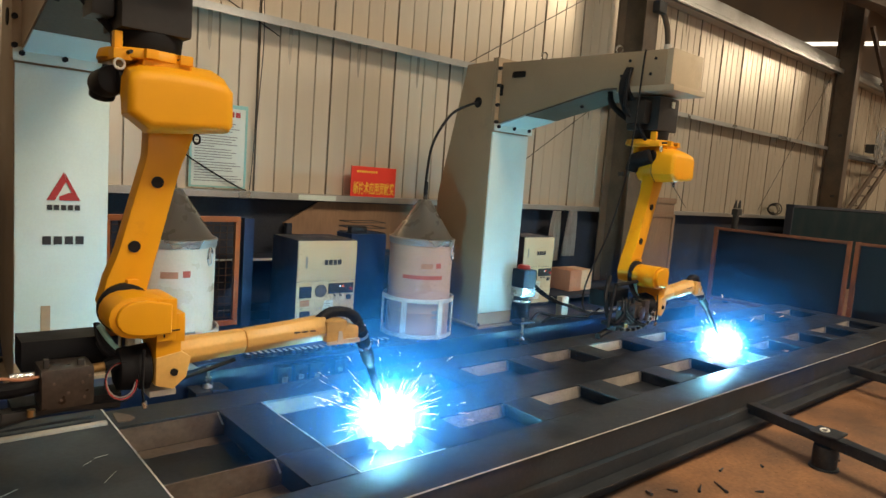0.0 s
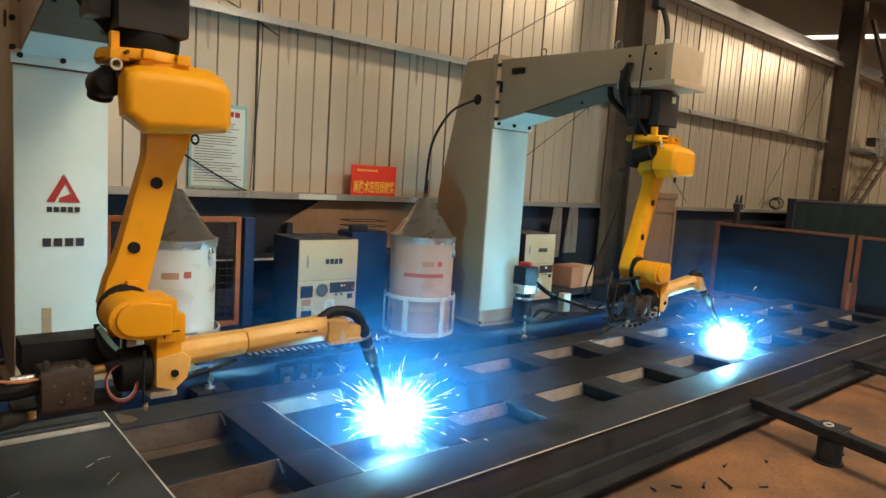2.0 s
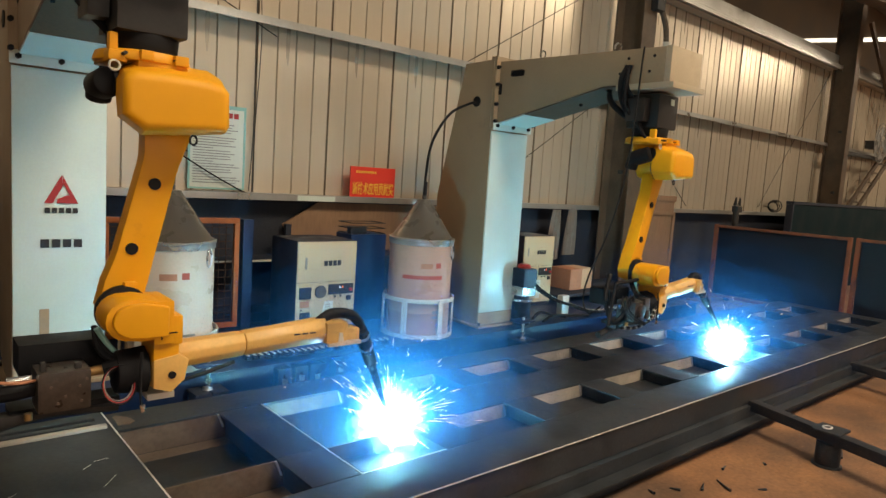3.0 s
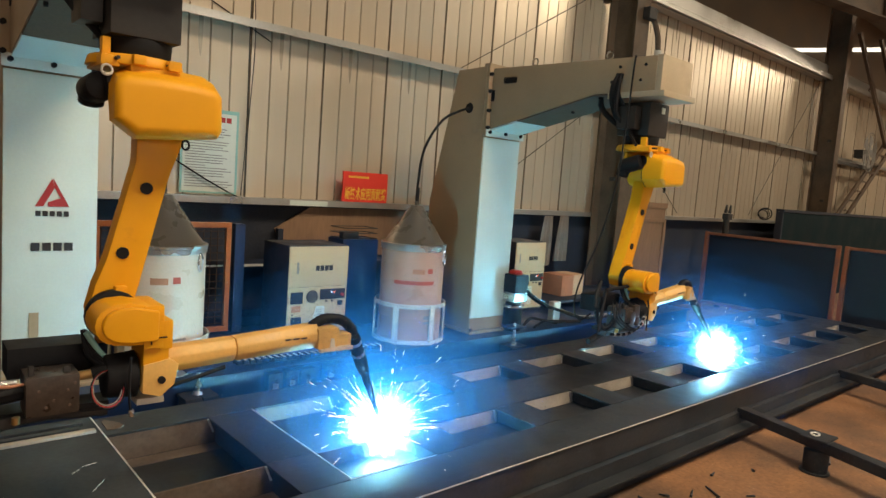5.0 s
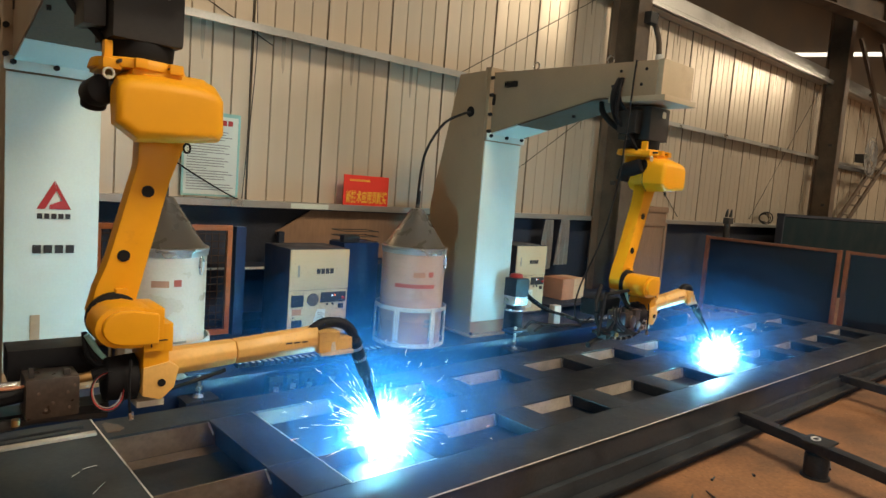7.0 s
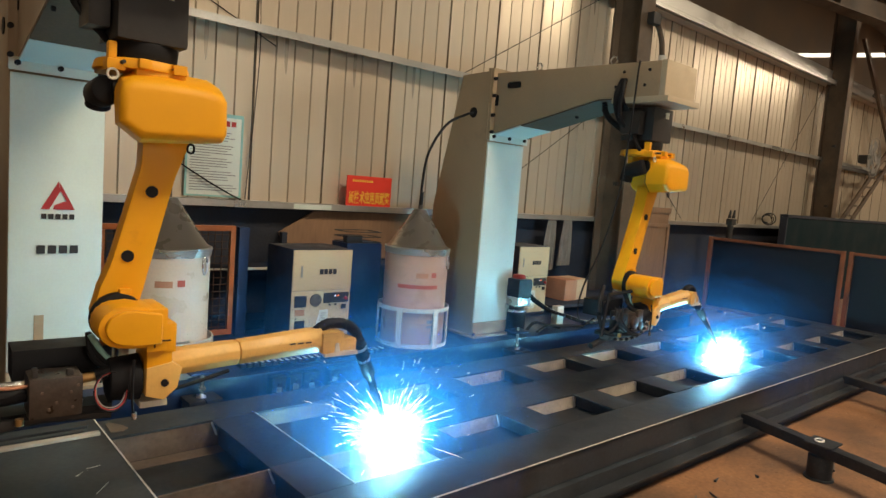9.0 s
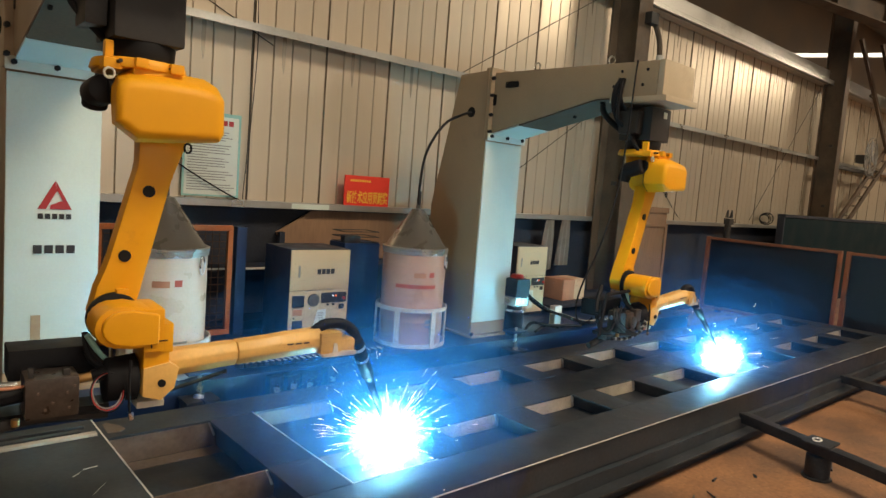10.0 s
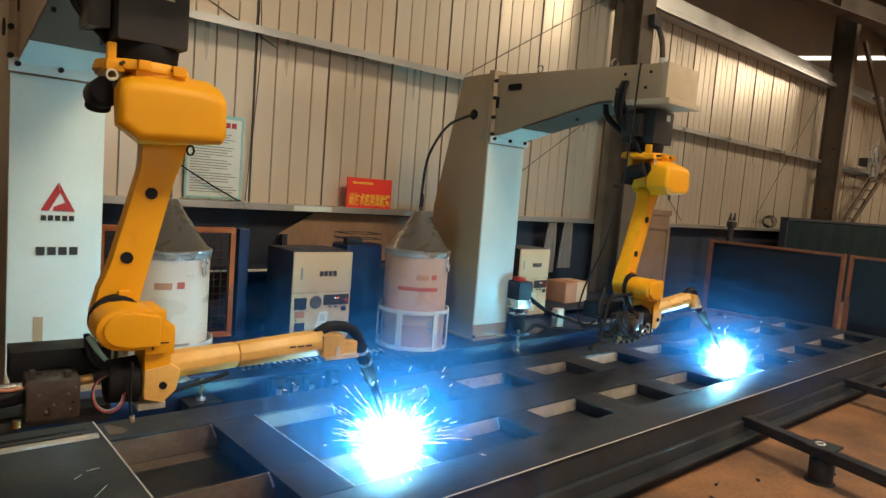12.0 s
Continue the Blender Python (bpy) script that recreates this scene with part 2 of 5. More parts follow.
def prism(points, axis, a, b, bevel=0.0, seg=2):
    """A closed outline, extruded along an axis. Outline: (y, z) for x, (x, z) for y, (x, y) for z."""
    bm = bmesh.new()
    def at(p, q, d):
        return {"x": (d, p, q), "y": (p, d, q), "z": (p, q, d)}[axis]
    lo = [bm.verts.new(at(p, q, a)) for p, q in points]
    hi = [bm.verts.new(at(p, q, b)) for p, q in points]
    n = len(points)
    bm.faces.new(lo)
    bm.faces.new(hi[::-1])
    for i in range(n):
        bm.faces.new((lo[i], hi[i], hi[(i + 1) % n], lo[(i + 1) % n]))
    bmesh.ops.recalc_face_normals(bm, faces=bm.faces[:])
    if bevel:
        bmesh.ops.bevel(bm, geom=bm.edges[:], offset=bevel, segments=seg, affect="EDGES", profile=0.7, clamp_overlap=True)
    return bm


def rod(p0, p1, r0, r1=None, seg=16, bevel=0.0):
    """A round bar or cone from p0 to p1."""
    p0, p1 = Vector(p0), Vector(p1)
    bm = bmesh.new()
    bmesh.ops.create_cone(bm, cap_ends=True, segments=seg, radius1=r0, radius2=r0 if r1 is None else r1, depth=(p1 - p0).length)
    if bevel:
        rim = [e for e in bm.edges if abs(e.verts[0].co.z - e.verts[1].co.z) < 1e-6]
        bmesh.ops.bevel(bm, geom=rim, offset=bevel, segments=2, profile=0.5, affect="EDGES")
    turn = (p1 - p0).to_track_quat("Z", "Y").to_matrix().to_4x4()
    bmesh.ops.transform(bm, matrix=Matrix.Translation((p0 + p1) / 2) @ turn, verts=bm.verts[:])
    return bm


def lathe(rows, centre=(0, 0, 0), seg=40):
    """A turned shape about the vertical through centre; rows of (radius, height)."""
    bm = bmesh.new()
    rings = []
    for r, z in rows:
        rings.append([bm.verts.new((centre[0] + r * math.cos(2 * math.pi * i / seg), centre[1] + r * math.sin(2 * math.pi * i / seg), centre[2] + z)) for i in range(seg)])
    for lo, hi in zip(rings, rings[1:]):
        for i in range(seg):
            bm.faces.new((lo[i], lo[(i + 1) % seg], hi[(i + 1) % seg], hi[i]))
    bm.faces.new(rings[0][::-1])
    bm.faces.new(rings[-1])
    return bm


def smooth_path(points, steps=6):
    """Points along a smooth curve through the given ones."""
    pts = [Vector(p) for p in points]
    pts = [2 * pts[0] - pts[1]] + pts + [2 * pts[-1] - pts[-2]]
    out = []
    for a, b, c, d in zip(pts, pts[1:], pts[2:], pts[3:]):
        for i in range(steps):
            t = i / steps
            out.append(0.5 * ((2 * b) + (c - a) * t + (2 * a - 5 * b + 4 * c - d) * t * t + (3 * b - a - 3 * c + d) * t ** 3))
    return out + [pts[-2]]


def tube(points, r, seg=8, steps=6, ribs=0.0):
    """A hose along a smooth curve; ribs: depth of its rings."""
    path = smooth_path(points, steps)
    bm = bmesh.new()
    rings, up = [], Vector((0.13, 0.27, 0.95))
    for i, p in enumerate(path):
        d = (path[min(i + 1, len(path) - 1)] - path[max(i - 1, 0)]).normalized()
        u = d.cross(up)
        if u.length < 0.05:
            u = d.cross(Vector((1, 0, 0)))
        u.normalize()
        v = d.cross(u)
        rad = r - (ribs if i % 2 else 0)
        rings.append([bm.verts.new(p + rad * (math.cos(2 * math.pi * k / seg) * u + math.sin(2 * math.pi * k / seg) * v)) for k in range(seg)])
    for a, b in zip(rings, rings[1:]):
        for k in range(seg):
            bm.faces.new((a[k], a[(k + 1) % seg], b[(k + 1) % seg], b[k]))
    bm.faces.new(rings[0][::-1])
    bm.faces.new(rings[-1])
    bmesh.ops.recalc_face_normals(bm, faces=bm.faces[:])
    return bm


def merge(*bms):
    """Several shapes as one."""
    out = bmesh.new()
    for b in bms:
        me = bpy.data.meshes.new("tmp")
        b.to_mesh(me)
        out.from_mesh(me)
        b.free()
        bpy.data.meshes.remove(me)
    return out


SPOT = {}
PLACE = [1.0, 0.0]      # size about the camera's eye, to fit its view, and shift along x of what is being built
CAMERA_EYE = Vector((0, 0, 1.7))


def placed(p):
    return CAMERA_EYE + PLACE[0] * (Vector(p) - CAMERA_EYE) + Vector((PLACE[1], 0, 0))


def thing(name, at, label, category, group="", kind=""):
    """An empty at the base of a thing that parents its parts."""
    ob = new(name)
    ob.empty_display_size = 0.1
    ob.location = placed(at)
    SPOT[ob.name] = placed(at)
    return tagged(ob, label, category, group, kind)


def part(name, bm, material, parent=None, label="", smooth=True, origin=None, kind=""):
    """One mesh object from a shape in world places, under a thing or a part; origin: where it turns."""
    me = bpy.data.meshes.new(name)
    base = SPOT[parent.name] if parent else Vector((0, 0, 0))
    at = placed(origin) if origin is not None else base
    for v in bm.verts:
        v.co = placed(v.co) - at
    bm.to_mesh(me)
    bm.free()
    me.materials.append(material)
    if smooth:
        me.shade_smooth()
        me.set_sharp_from_angle(angle=radians(35))
    ob = new(name, me)
    if parent:
        ob.parent = parent
    ob.location = at - base
    SPOT[ob.name] = at
    return tagged(ob, label, kind=kind)


def single(name, bm, material, label, category, group="", kind="", at=(0, 0, 0), smooth=True):
    """A thing that is one mesh."""
    SPOT["_"] = Vector(at)
    ob = part(name, bm, material, None, label, smooth, origin=at)
    return tagged(ob, label, category, group, kind)


def bars(points, y, size, material, parent, name="print_bar"):
    """Plain bars that stand for print: centres (x, z) on a face that looks to -y, each of one size."""
    for x, z in points:
        part(name, box(x - size[0] / 2, x + size[0] / 2, y - 0.003, y, z - size[1] / 2, z + size[1] / 2), material, parent, smooth=False)

# ---------------------------------------------------------------- the hall
WALL_Y, LEDGE, MID, TOP = 5.35, 1.47, 2.91, 4.42


def build_hall():
    fl = single("floor", box(-14, 50, -14, 13, -0.12, 0.0), M_FLOOR, "dusty orange-brown concrete workshop floor", "floor", kind="structure")
    # wall base below the ledge
    single("wall_north", box(-14, 50, WALL_Y + 0.03, WALL_Y + 0.27, 0.0, 1.40), M_KNEE, "dark rendered low wall under the sheet cladding", "wall", kind="structure")
    # Unseen wall, with openings where the added south lights stand.
    south = [box(-14, 50, -14.2, -14, 0, 2.05), box(-14, 50, -14.2, -14, 5.15, 8)]
    xs = -14.0
    for wx in (-6.0, 3.0, 12.0):
        south.append(box(xs, wx - 2.05, -14.2, -14, 2.05, 5.15))
        xs = wx + 2.05
    south.append(box(xs, 50, -14.2, -14, 2.05, 5.15))
    single("wall_south", merge(*south), M_SHEET, "cream sheet-steel hall wall", "wall", kind="structure")
    single("wall_west", box(-14.2, -14, -14, 13, 0, 8), M_SHEET, "cream sheet-steel hall wall", "wall", kind="structure")
    single("wall_east", box(50, 50.2, -14, 13, 0, 8), M_SHEET, "cream sheet-steel hall wall", "wall", kind="structure")
    up = single("wall_upper", box(-14, 50, 12.0, 12.2, 0, 8.0), M_ROOF, "brown sheet wall behind the eaves", "wall", kind="structure")
    # unseen roof, with strips left open for the added lights
    strips = [-4.0, 3.5, 15.0, 27.0]
    ceil = []
    x = -14.0
    for s in strips + [None]:
        end = 50.0 if s is None else s - 1.55
        ceil.append(box(x, end, -14, 13, 7.4, 7.5))
        if s is not None:
            ceil.append(box(s - 1.55, s + 1.55, -14, -2.85, 7.4, 7.5))
            ceil.append(box(s - 1.55, s + 1.55, -0.35, 13, 7.4, 7.5))
            x = s + 1.55
    single("ceiling", merge(*ceil), M_ROOF, "brown sheet roof with open strips", "ceiling", kind="structure")


def sheet_mesh(width, height):
    """One steel sheet: flat pans between narrow pressed grooves, with a lapped edge."""
    prof, dark = [(0.0, -0.004)], []
    for i in range(1, 4):
        c = i * width / 4
        prof += [(c - 0.008, 0.0), (c - 0.004, 0.012), (c + 0.003, 0.012), (c + 0.007, 0.0)]
        dark += [len(prof) - 4, len(prof) - 3]
    prof += [(width - 0.022, 0.0), (width - 0.018, 0.012), (width - 0.009, 0.012), (width - 0.007, -0.012), (width + 0.014, -0.012), (width + 0.016, -0.004)]
    dark += [len(prof) - 6, len(prof) - 5, len(prof) - 4]
    bm = bmesh.new()
    front = [(bm.verts.new((x, y, 0)), bm.verts.new((x, y, height))) for x, y in prof]
    back = [(bm.verts.new((x, y + 0.004, 0)), bm.verts.new((x, y + 0.004, height))) for x, y in prof]
    for k, ((a, b), (c, d)) in enumerate(zip(front, front[1:])):
        bm.faces.new((a, c, d, b)).material_index = 1 if k in dark else 0
    for (a, b), (c, d) in zip(back, back[1:]):
        bm.faces.new((a, b, d, c))
    me = bpy.data.meshes.new("steel_sheet")
    bm.to_mesh(me)
    bm.free()
    me.materials.append(M_SHEET)
    me.materials.append(M_GROOVE)
    return me


def build_cladding():
    clad = thing("wall_cladding", (0, WALL_Y, LEDGE), "cream corrugated steel sheet wall with dark seams", "wall", kind="structure")
    low, high = sheet_mesh(0.7055, MID - LEDGE + 0.02), sheet_mesh(0.7055, TOP - MID + 0.12)
    x = 3.142 - 0.7055 * 10
    while x < 34:
        for me, z in ((low, LEDGE - 0.01), (high, MID + 0.005)):
            ob = new("steel_sheet", me)
            ob.parent = clad
            ob.location = (x, (0.0 if me is low else -0.004), z - LEDGE)
        x += 0.7055
    # backing so that no light leaks through
    part("backing", box(-14, 50, WALL_Y + 0.03, WALL_Y + 0.06, LEDGE - 0.05, TOP + 0.3), M_KNEE, clad, smooth=False)
    c = lambda z, h, d: [(WALL_Y - 0.012, z), (WALL_Y - d, z), (WALL_Y - d, z - h), (WALL_Y - d + 0.012, z - h), (WALL_Y - d + 0.012, z - 0.012), (WALL_Y - 0.012, z - 0.012)]
    single("trim_ledge", prism(c(LEDGE, 0.055, 0.15), "x", -14, 34), M_GALV, "galvanised angle ledge along the foot of the cladding", "trim", kind="structure")
    mid = merge(box(-14, 34, WALL_Y - 0.19, WALL_Y - 0.012, MID - 0.010, MID + 0.002), box(-14, 34, WALL_Y - 0.193, WALL_Y - 0.183, MID - 0.060, MID + 0.002))
    single("trim_girt", mid, M_GALV, "pale galvanised wall girt half way up the cladding", "trim", kind="structure")
    top = merge(box(-14, 34, WALL_Y - 0.20, WALL_Y - 0.02, TOP - 0.06, TOP + 0.22, 0.004), box(-14, 34, WALL_Y - 0.30, WALL_Y - 0.201, TOP - 0.02, TOP + 0.012, 0.004), box(-14, 34, WALL_Y - 0.30, WALL_Y - 0.28, TOP - 0.075, TOP - 0.021))
    single("trim_top_girt", top, M_GALV, "wide galvanised eaves girt at the head of the cladding", "trim", kind="structure")
    single("wall_eaves", box(-14, 50, 7.0, 7.15, TOP, 7.4), M_ROOF, "brown sheet wall set back above the eaves girt", "wall", kind="structure")
    win = thing("window_1", (20, 6.98, 5.9), "narrow bright sloping daylight gap under the far roof", "window", kind="structure")
    part("pane", prism([(16.97, 5.533), (24.3, 6.90), (24.3, 7.03), (16.97, 5.623)], "y", 6.975, 6.995), M_SLIT, win, smooth=False)


def steel_column(x0, x1, y0, y1, h):
    """An H-section stanchion."""
    t = 0.016
    ob = thing("steel_column", ((x0 + x1) / 2, (y0 + y1) / 2, 0), "brown primed H-section steel stanchion against the clad wall", "column", group="hall stanchions")
    part("front_flange", box(x0, x1, y0, y0 + t, 0, h, 0.003), M_HCOL, ob)
    part("back_flange", box(x0, x1, y1 - t, y1, 0, h, 0.003), M_HCOL, ob)
    part("web", box((x0 + x1) / 2 - t / 2, (x0 + x1) / 2 + t / 2, y0 + t, y1 - t, 0, h), M_HCOL, ob)
    part("base_plate", box(x0 - 0.06, x1 + 0.06, y0 - 0.05, y1, 0, 0.025, 0.004), M_HCOL, ob)
    for z in (1.9, 3.1):
        part("clip", box(x0 - 0.01, x0 + 0.03, y0 + 0.10, y0 + 0.16, z, z + 0.05, 0.003), M_DARK, ob)
    return ob


def build_steelwork():
    steel_column(7.17, 7.46, 4.80, 5.20, 7.3)
    steel_column(14.45, 14.68, 4.80, 5.20, 7.3)
    steel_column(-5.2, -4.8, 4.92, 5.22, 7.3)
    rods = [((4.76, 2.93), (7.1, 4.30)), ((5.50, 1.80), (7.08, 2.80)), ((12.14, 1.55), (14.72, 4.32)), ((1.2, 3.40), (2.60, 2.80)), ((8.4, 2.4), (9.6, 1.52)), ((1.80, 1.82), (2.32, 1.48))]
    for (xa, za), (xb, zb) in rods:
        single("brace_rod", rod((xa, WALL_Y - 0.014, za), (xb, WALL_Y - 0.014, zb), 0.0045, seg=8), M_DARK, "thin dark diagonal brace rod before the cladding", "brace", group="wall brace rods", at=((xa + xb) / 2, WALL_Y - 0.014, (za + zb) / 2))
    for dx in (0.0, 0.03):
        single("wall_cable", tube([(2.37 + dx, WALL_Y - 0.03, 4.5), (2.40 + dx, WALL_Y - 0.03, 3.3), (2.37 + dx * 1.6, WALL_Y - 0.10, 2.7), (2.40 + dx * 0.4, WALL_Y - 0.04, 2.0), (2.37 + dx, WALL_Y - 0.05, 1.48)], 0.004, 6), M_DARK, "thin black cable hanging down the clad wall", "cable", group="wall cables", at=(2.38 + dx, WALL_Y - 0.03, 1.48))
    # crane girder that crosses the far bay
    cg = thing("crane_girder", (11.5, 4.53, 5.2), "dark steel crane girder high across the far bay", "girder")
    along = Vector((2.4, -0.47, 0)).normalized()
    side = Vector((-along.y, along.x, 0))
    for name, z0, z1, half in (("lower_flange", 5.20, 5.225, 0.14), ("web", 5.226, 5.60, 0.012), ("upper_flange", 5.601, 5.63, 0.14), ("rail", 5.631, 5.70, 0.035)):
        a, b = Vector((11.5, 4.53, 0)) - along * 2.2, Vector((11.5, 4.53, 0)) + along * 12
        part(name, prism([tuple((a + side * half).xy), tuple((b + side * half).xy), tuple((b - side * half).xy), tuple((a - side * half).xy)], "z", z0, z1), M_HCOL, cg, smooth=False)
    for k in range(6):
        c = Vector((11.5, 4.53, 0)) + along * (0.6 + 1.7 * k)
        part("stiffener", prism([tuple((c + side * 0.13 + along * 0.006).xy), tuple((c - side * 0.13 + along * 0.006).xy), tuple((c - side * 0.13 - along * 0.006).xy), tuple((c + side * 0.13 - along * 0.006).xy)], "z", 5.227, 5.60), M_HCOL, cg, smooth=False)
    # angle braces beyond the second stanchion
    for xa, za, xb, zb in ((15.55, 5.45, 18.3, 3.32), (16.9, 5.60, 19.7, 3.42)):
        single("angle_brace", prism([(xa, za), (xa + 0.13, za + 0.04), (xb + 0.13, zb + 0.04), (xb, zb)], "y", 4.97, 5.03), M_HCOL, "brown steel angle brace in the far bay", "brace", group="angle braces", at=((xa + xb) / 2, 5.0, (za + zb) / 2), smooth=False)
    # ladder against the far wall
    lad = thing("stair_ladder", (14.5, 4.95, 0), "dark brown steel stair ladder rising along the clad wall", "ladder")
    for dx in (0, 0.62):
        part("stringer", prism([(13.35 + dx, 0.0), (13.55 + dx, 0.0), (19.0 + dx, 3.7), (18.8 + dx, 3.7)], "y", 5.06, 5.10), M_HCOL, lad, smooth=False)
    for k in range(16):
        z = 0.15 + 0.23 * k
        part("tread", box(13.45 + z * 1.473, 14.10 + z * 1.473, 5.05, 5.11, z, z + 0.03), M_HCOL, lad, smooth=False)


# ---------------------------------------------------------------- gantries
def logo(cx, parent):
    """A red triangle mark and bars for the maker's print on the panel, facing -y."""
    y = 3.982
    part("logo_triangle", merge(prism([(cx - 0.078, 1.430), (cx - 0.040, 1.430), (cx + 0.012, 1.530), (cx + 0.002, 1.580)], "y", y - 0.003, y), prism([(cx + 0.012, 1.530), (cx + 0.040, 1.475), (cx + 0.022, 1.470), (cx - 0.018, 1.452), (cx - 0.02, 1.430), (cx + 0.082, 1.430), (cx + 0.006, 1.580)], "y", y - 0.003, y)), M_REDINK, parent, "red open triangle mark", smooth=False)
    bars([(cx - 0.064 + 0.033 * k, 1.392) for k in range(5)], y, (0.024, 0.028), M_INK, parent, "maker_print")
    bars([(cx - 0.075 + 0.052 * k, 1.215) for k in range(4)], y, (0.040, 0.044), M_INK, parent, "maker_print")


def gantry(cx, label, marked):
    g = thing("robot_gantry", (cx, 4.3, 0.43), label, "gantry", group="robot gantries")
    xl, xr = cx - 0.225, cx + 0.225
    prof = [(4.0, 0.45), (4.30, 0.45), (4.52, 0.62), (4.64, 1.0), (4.64, 1.55), (4.36, 2.70), (4.02, 2.71), (4.0, 2.14)]
    col = part("column", prism(prof, "x", xl, xr, 0.006), M_BEIGE, g, "beige-brown welded steel column")
    part("foot_plate", box(xl - 0.03, xr + 0.03, 3.94, 4.55, 0.43, 0.452, 0.004), M_BEIGE, g)
    for bx in (xl - 0.005, xr + 0.005):
        for by in (3.965, 4.42):
            part("anchor_bolt", rod((bx, by, 0.452), (bx, by, 0.475), 0.013, seg=6), M_DARK, g)
    panel = part("front_panel", box(xl + 0.005, xr - 0.005, 3.985, 4.0, 0.56, 2.12, 0.003), M_WHITE, g, "pale grey-green front panel")
    SPOT[panel.name] = Vector((cx, 4.3, 0.43))
    part("tan_strip", box(xl + 0.004, xr - 0.004, 3.988, 4.0, 0.453, 0.556, 0.002), M_CARD, g, "tan strip at the foot of the panel")
    # cable grommet on the side
    part("grommet", merge(rod((xl - 0.006, 4.19, 2.37), (xl + 0.01, 4.19, 2.37), 0.045, seg=20)), M_BLACK, g)
    # bolted flange between column and arm
    part("column_flange", box(xl - 0.012, xr + 0.012, 4.0, 4.03, 2.14, 2.73, 0.003), M_BEIGE, g)
    part("arm_flange", box(xl - 0.012, xr + 0.012, 3.965, 3.995, 2.14, 2.73, 0.003), M_BEIGE, g)
    for z in (2.20, 2.34, 2.50, 2.64):
        for bx in (xl - 0.002, xr + 0.002):
            part("flange_bolt", rod((bx, 3.935, z), (bx, 3.965, z), 0.015, seg=6), M_BLACK, g)
    for k in range(3):
        part("flange_bolt", rod((xl + 0.03 + 0.19 * k, 3.938, 2.165), (xl + 0.03 + 0.19 * k, 3.958, 2.165), 0.015, seg=6), M_BLACK, g)
    # tapered arm
    al, ar = cx - 0.195, cx + 0.195
    aprof = [(3.965, 2.19), (3.965, 2.69), (2.44, 2.655), (2.44, 2.425), (2.92, 2.425)]
    part("arm", prism(aprof, "x", al, ar, 0.005), M_BEIGE, g, "tapered beige box-section arm")
    part("soffit_plate", prism([(3.962, 2.186), (3.66, 2.254), (3.66, 2.244), (3.962, 2.176)], "x", al + 0.004, ar - 0.004), M_WHITE, g, "pale plate under the root of the arm", smooth=False)
    # Added dark sheet: shade under the arm put into colour.
    part("underside_shade", merge(prism([(3.658, 2.2555), (2.92, 2.4235), (2.92, 2.4145), (3.658, 2.2465)], "x", al + 0.004, ar - 0.004), box(al + 0.004, ar - 0.004, 2.801, 2.918, 2.414, 2.4235)), M_HCOL, g, "dark brown sheet for the shade under the arm", smooth=False)
    part("flange_foot", box(xl - 0.008, xr + 0.008, 3.956, 3.964, 2.128, 2.196, 0.002), M_WHITE, g, "pale plate at the foot of the flange")
    part("end_cap", box(al + 0.002, ar - 0.002, 2.395, 2.44, 2.415, 2.66, 0.006), M_ENDCAP, g, "beige end cap in a lit, paler tone")
    part("mount_plate", box(al - 0.01, ar + 0.01, 2.36, 2.80, 2.385, 2.424, 0.004), M_ENDCAP, g)
    for y0, z0, y1, z1 in ((3.83, 2.555, 3.69, 2.605), (3.99, 2.42, 3.93, 2.51)):
        part("cable_slot", merge(box(al - 0.004, al + 0.01, y1, y0, z0, z1, 0.02 if y0 < 3.9 else 0.004)), M_BLACK, g)
    for y, z in ((2.52, 2.60), (2.72, 2.60), (2.55, 2.50), (2.78, 2.50), (2.70, 2.54), (3.1, 2.30)):
        part("side_bolt", rod((al - 0.006, y, z), (al + 0.01, y, z), 0.011, seg=8), M_BLACK, g)
    for y in (2.85, 3.55):
        z = 2.66 + (y - 2.44) * 0.023
        part("lifting_eye", tube([(cx - 0.15, y + 0.028 * math.cos(a), z + 0.028 + 0.028 * math.sin(a)) for a in [k * math.pi / 5 for k in range(11)]], 0.006, 6, 2), M_BRIGHT, g)
    if marked:
        logo(cx, g)
        part("tape_strip", box(cx - 0.10, cx - 0.055, 3.980, 3.985, 0.56, 0.86, 0.001), M_CARD, g, "strip of tan tape on the panel")
    # hoses from the arm down to the robot
    part("arm_hose", tube([(al - 0.01, 2.72, 2.55), (al - 0.03, 2.75, 2.45), (al - 0.01, 2.75, 2.33), (al + 0.06, 2.72, 2.22), (cx - 0.06, 2.64, 2.16)], 0.017, 8), M_BLACK, g)
    part("arm_hose", tube([(al - 0.01, 2.70, 2.55), (al - 0.03, 2.70, 2.45), (al - 0.01, 2.71, 2.28), (cx - 0.10, 2.64, 2.14)], 0.014, 8), M_BLACK, g)
    part("arm_hose", tube([(cx - 0.10, 2.93, 2.42), (cx - 0.11, 2.90, 2.33), (cx - 0.10, 2.80, 2.24), (cx - 0.04, 2.66, 2.15)], 0.022, 10), M_BLACK, g)
    if not marked:
        for k in range(4):
            part("arm_hose", tube([(al - 0.012, 2.69 + 0.012 * k, 2.55), (al - 0.022, 2.70 + 0.012 * k, 2.42 - 0.01 * k), (cx - 0.15 + 0.02 * k, 2.66 + 0.02 * k, 2.29), (cx - 0.17 + 0.03 * k, 2.62, 2.16 - 0.02 * k), (cx - 0.12, 2.58, 2.06)], 0.010 + 0.003 * (k % 2), 8), M_BLACK, g)
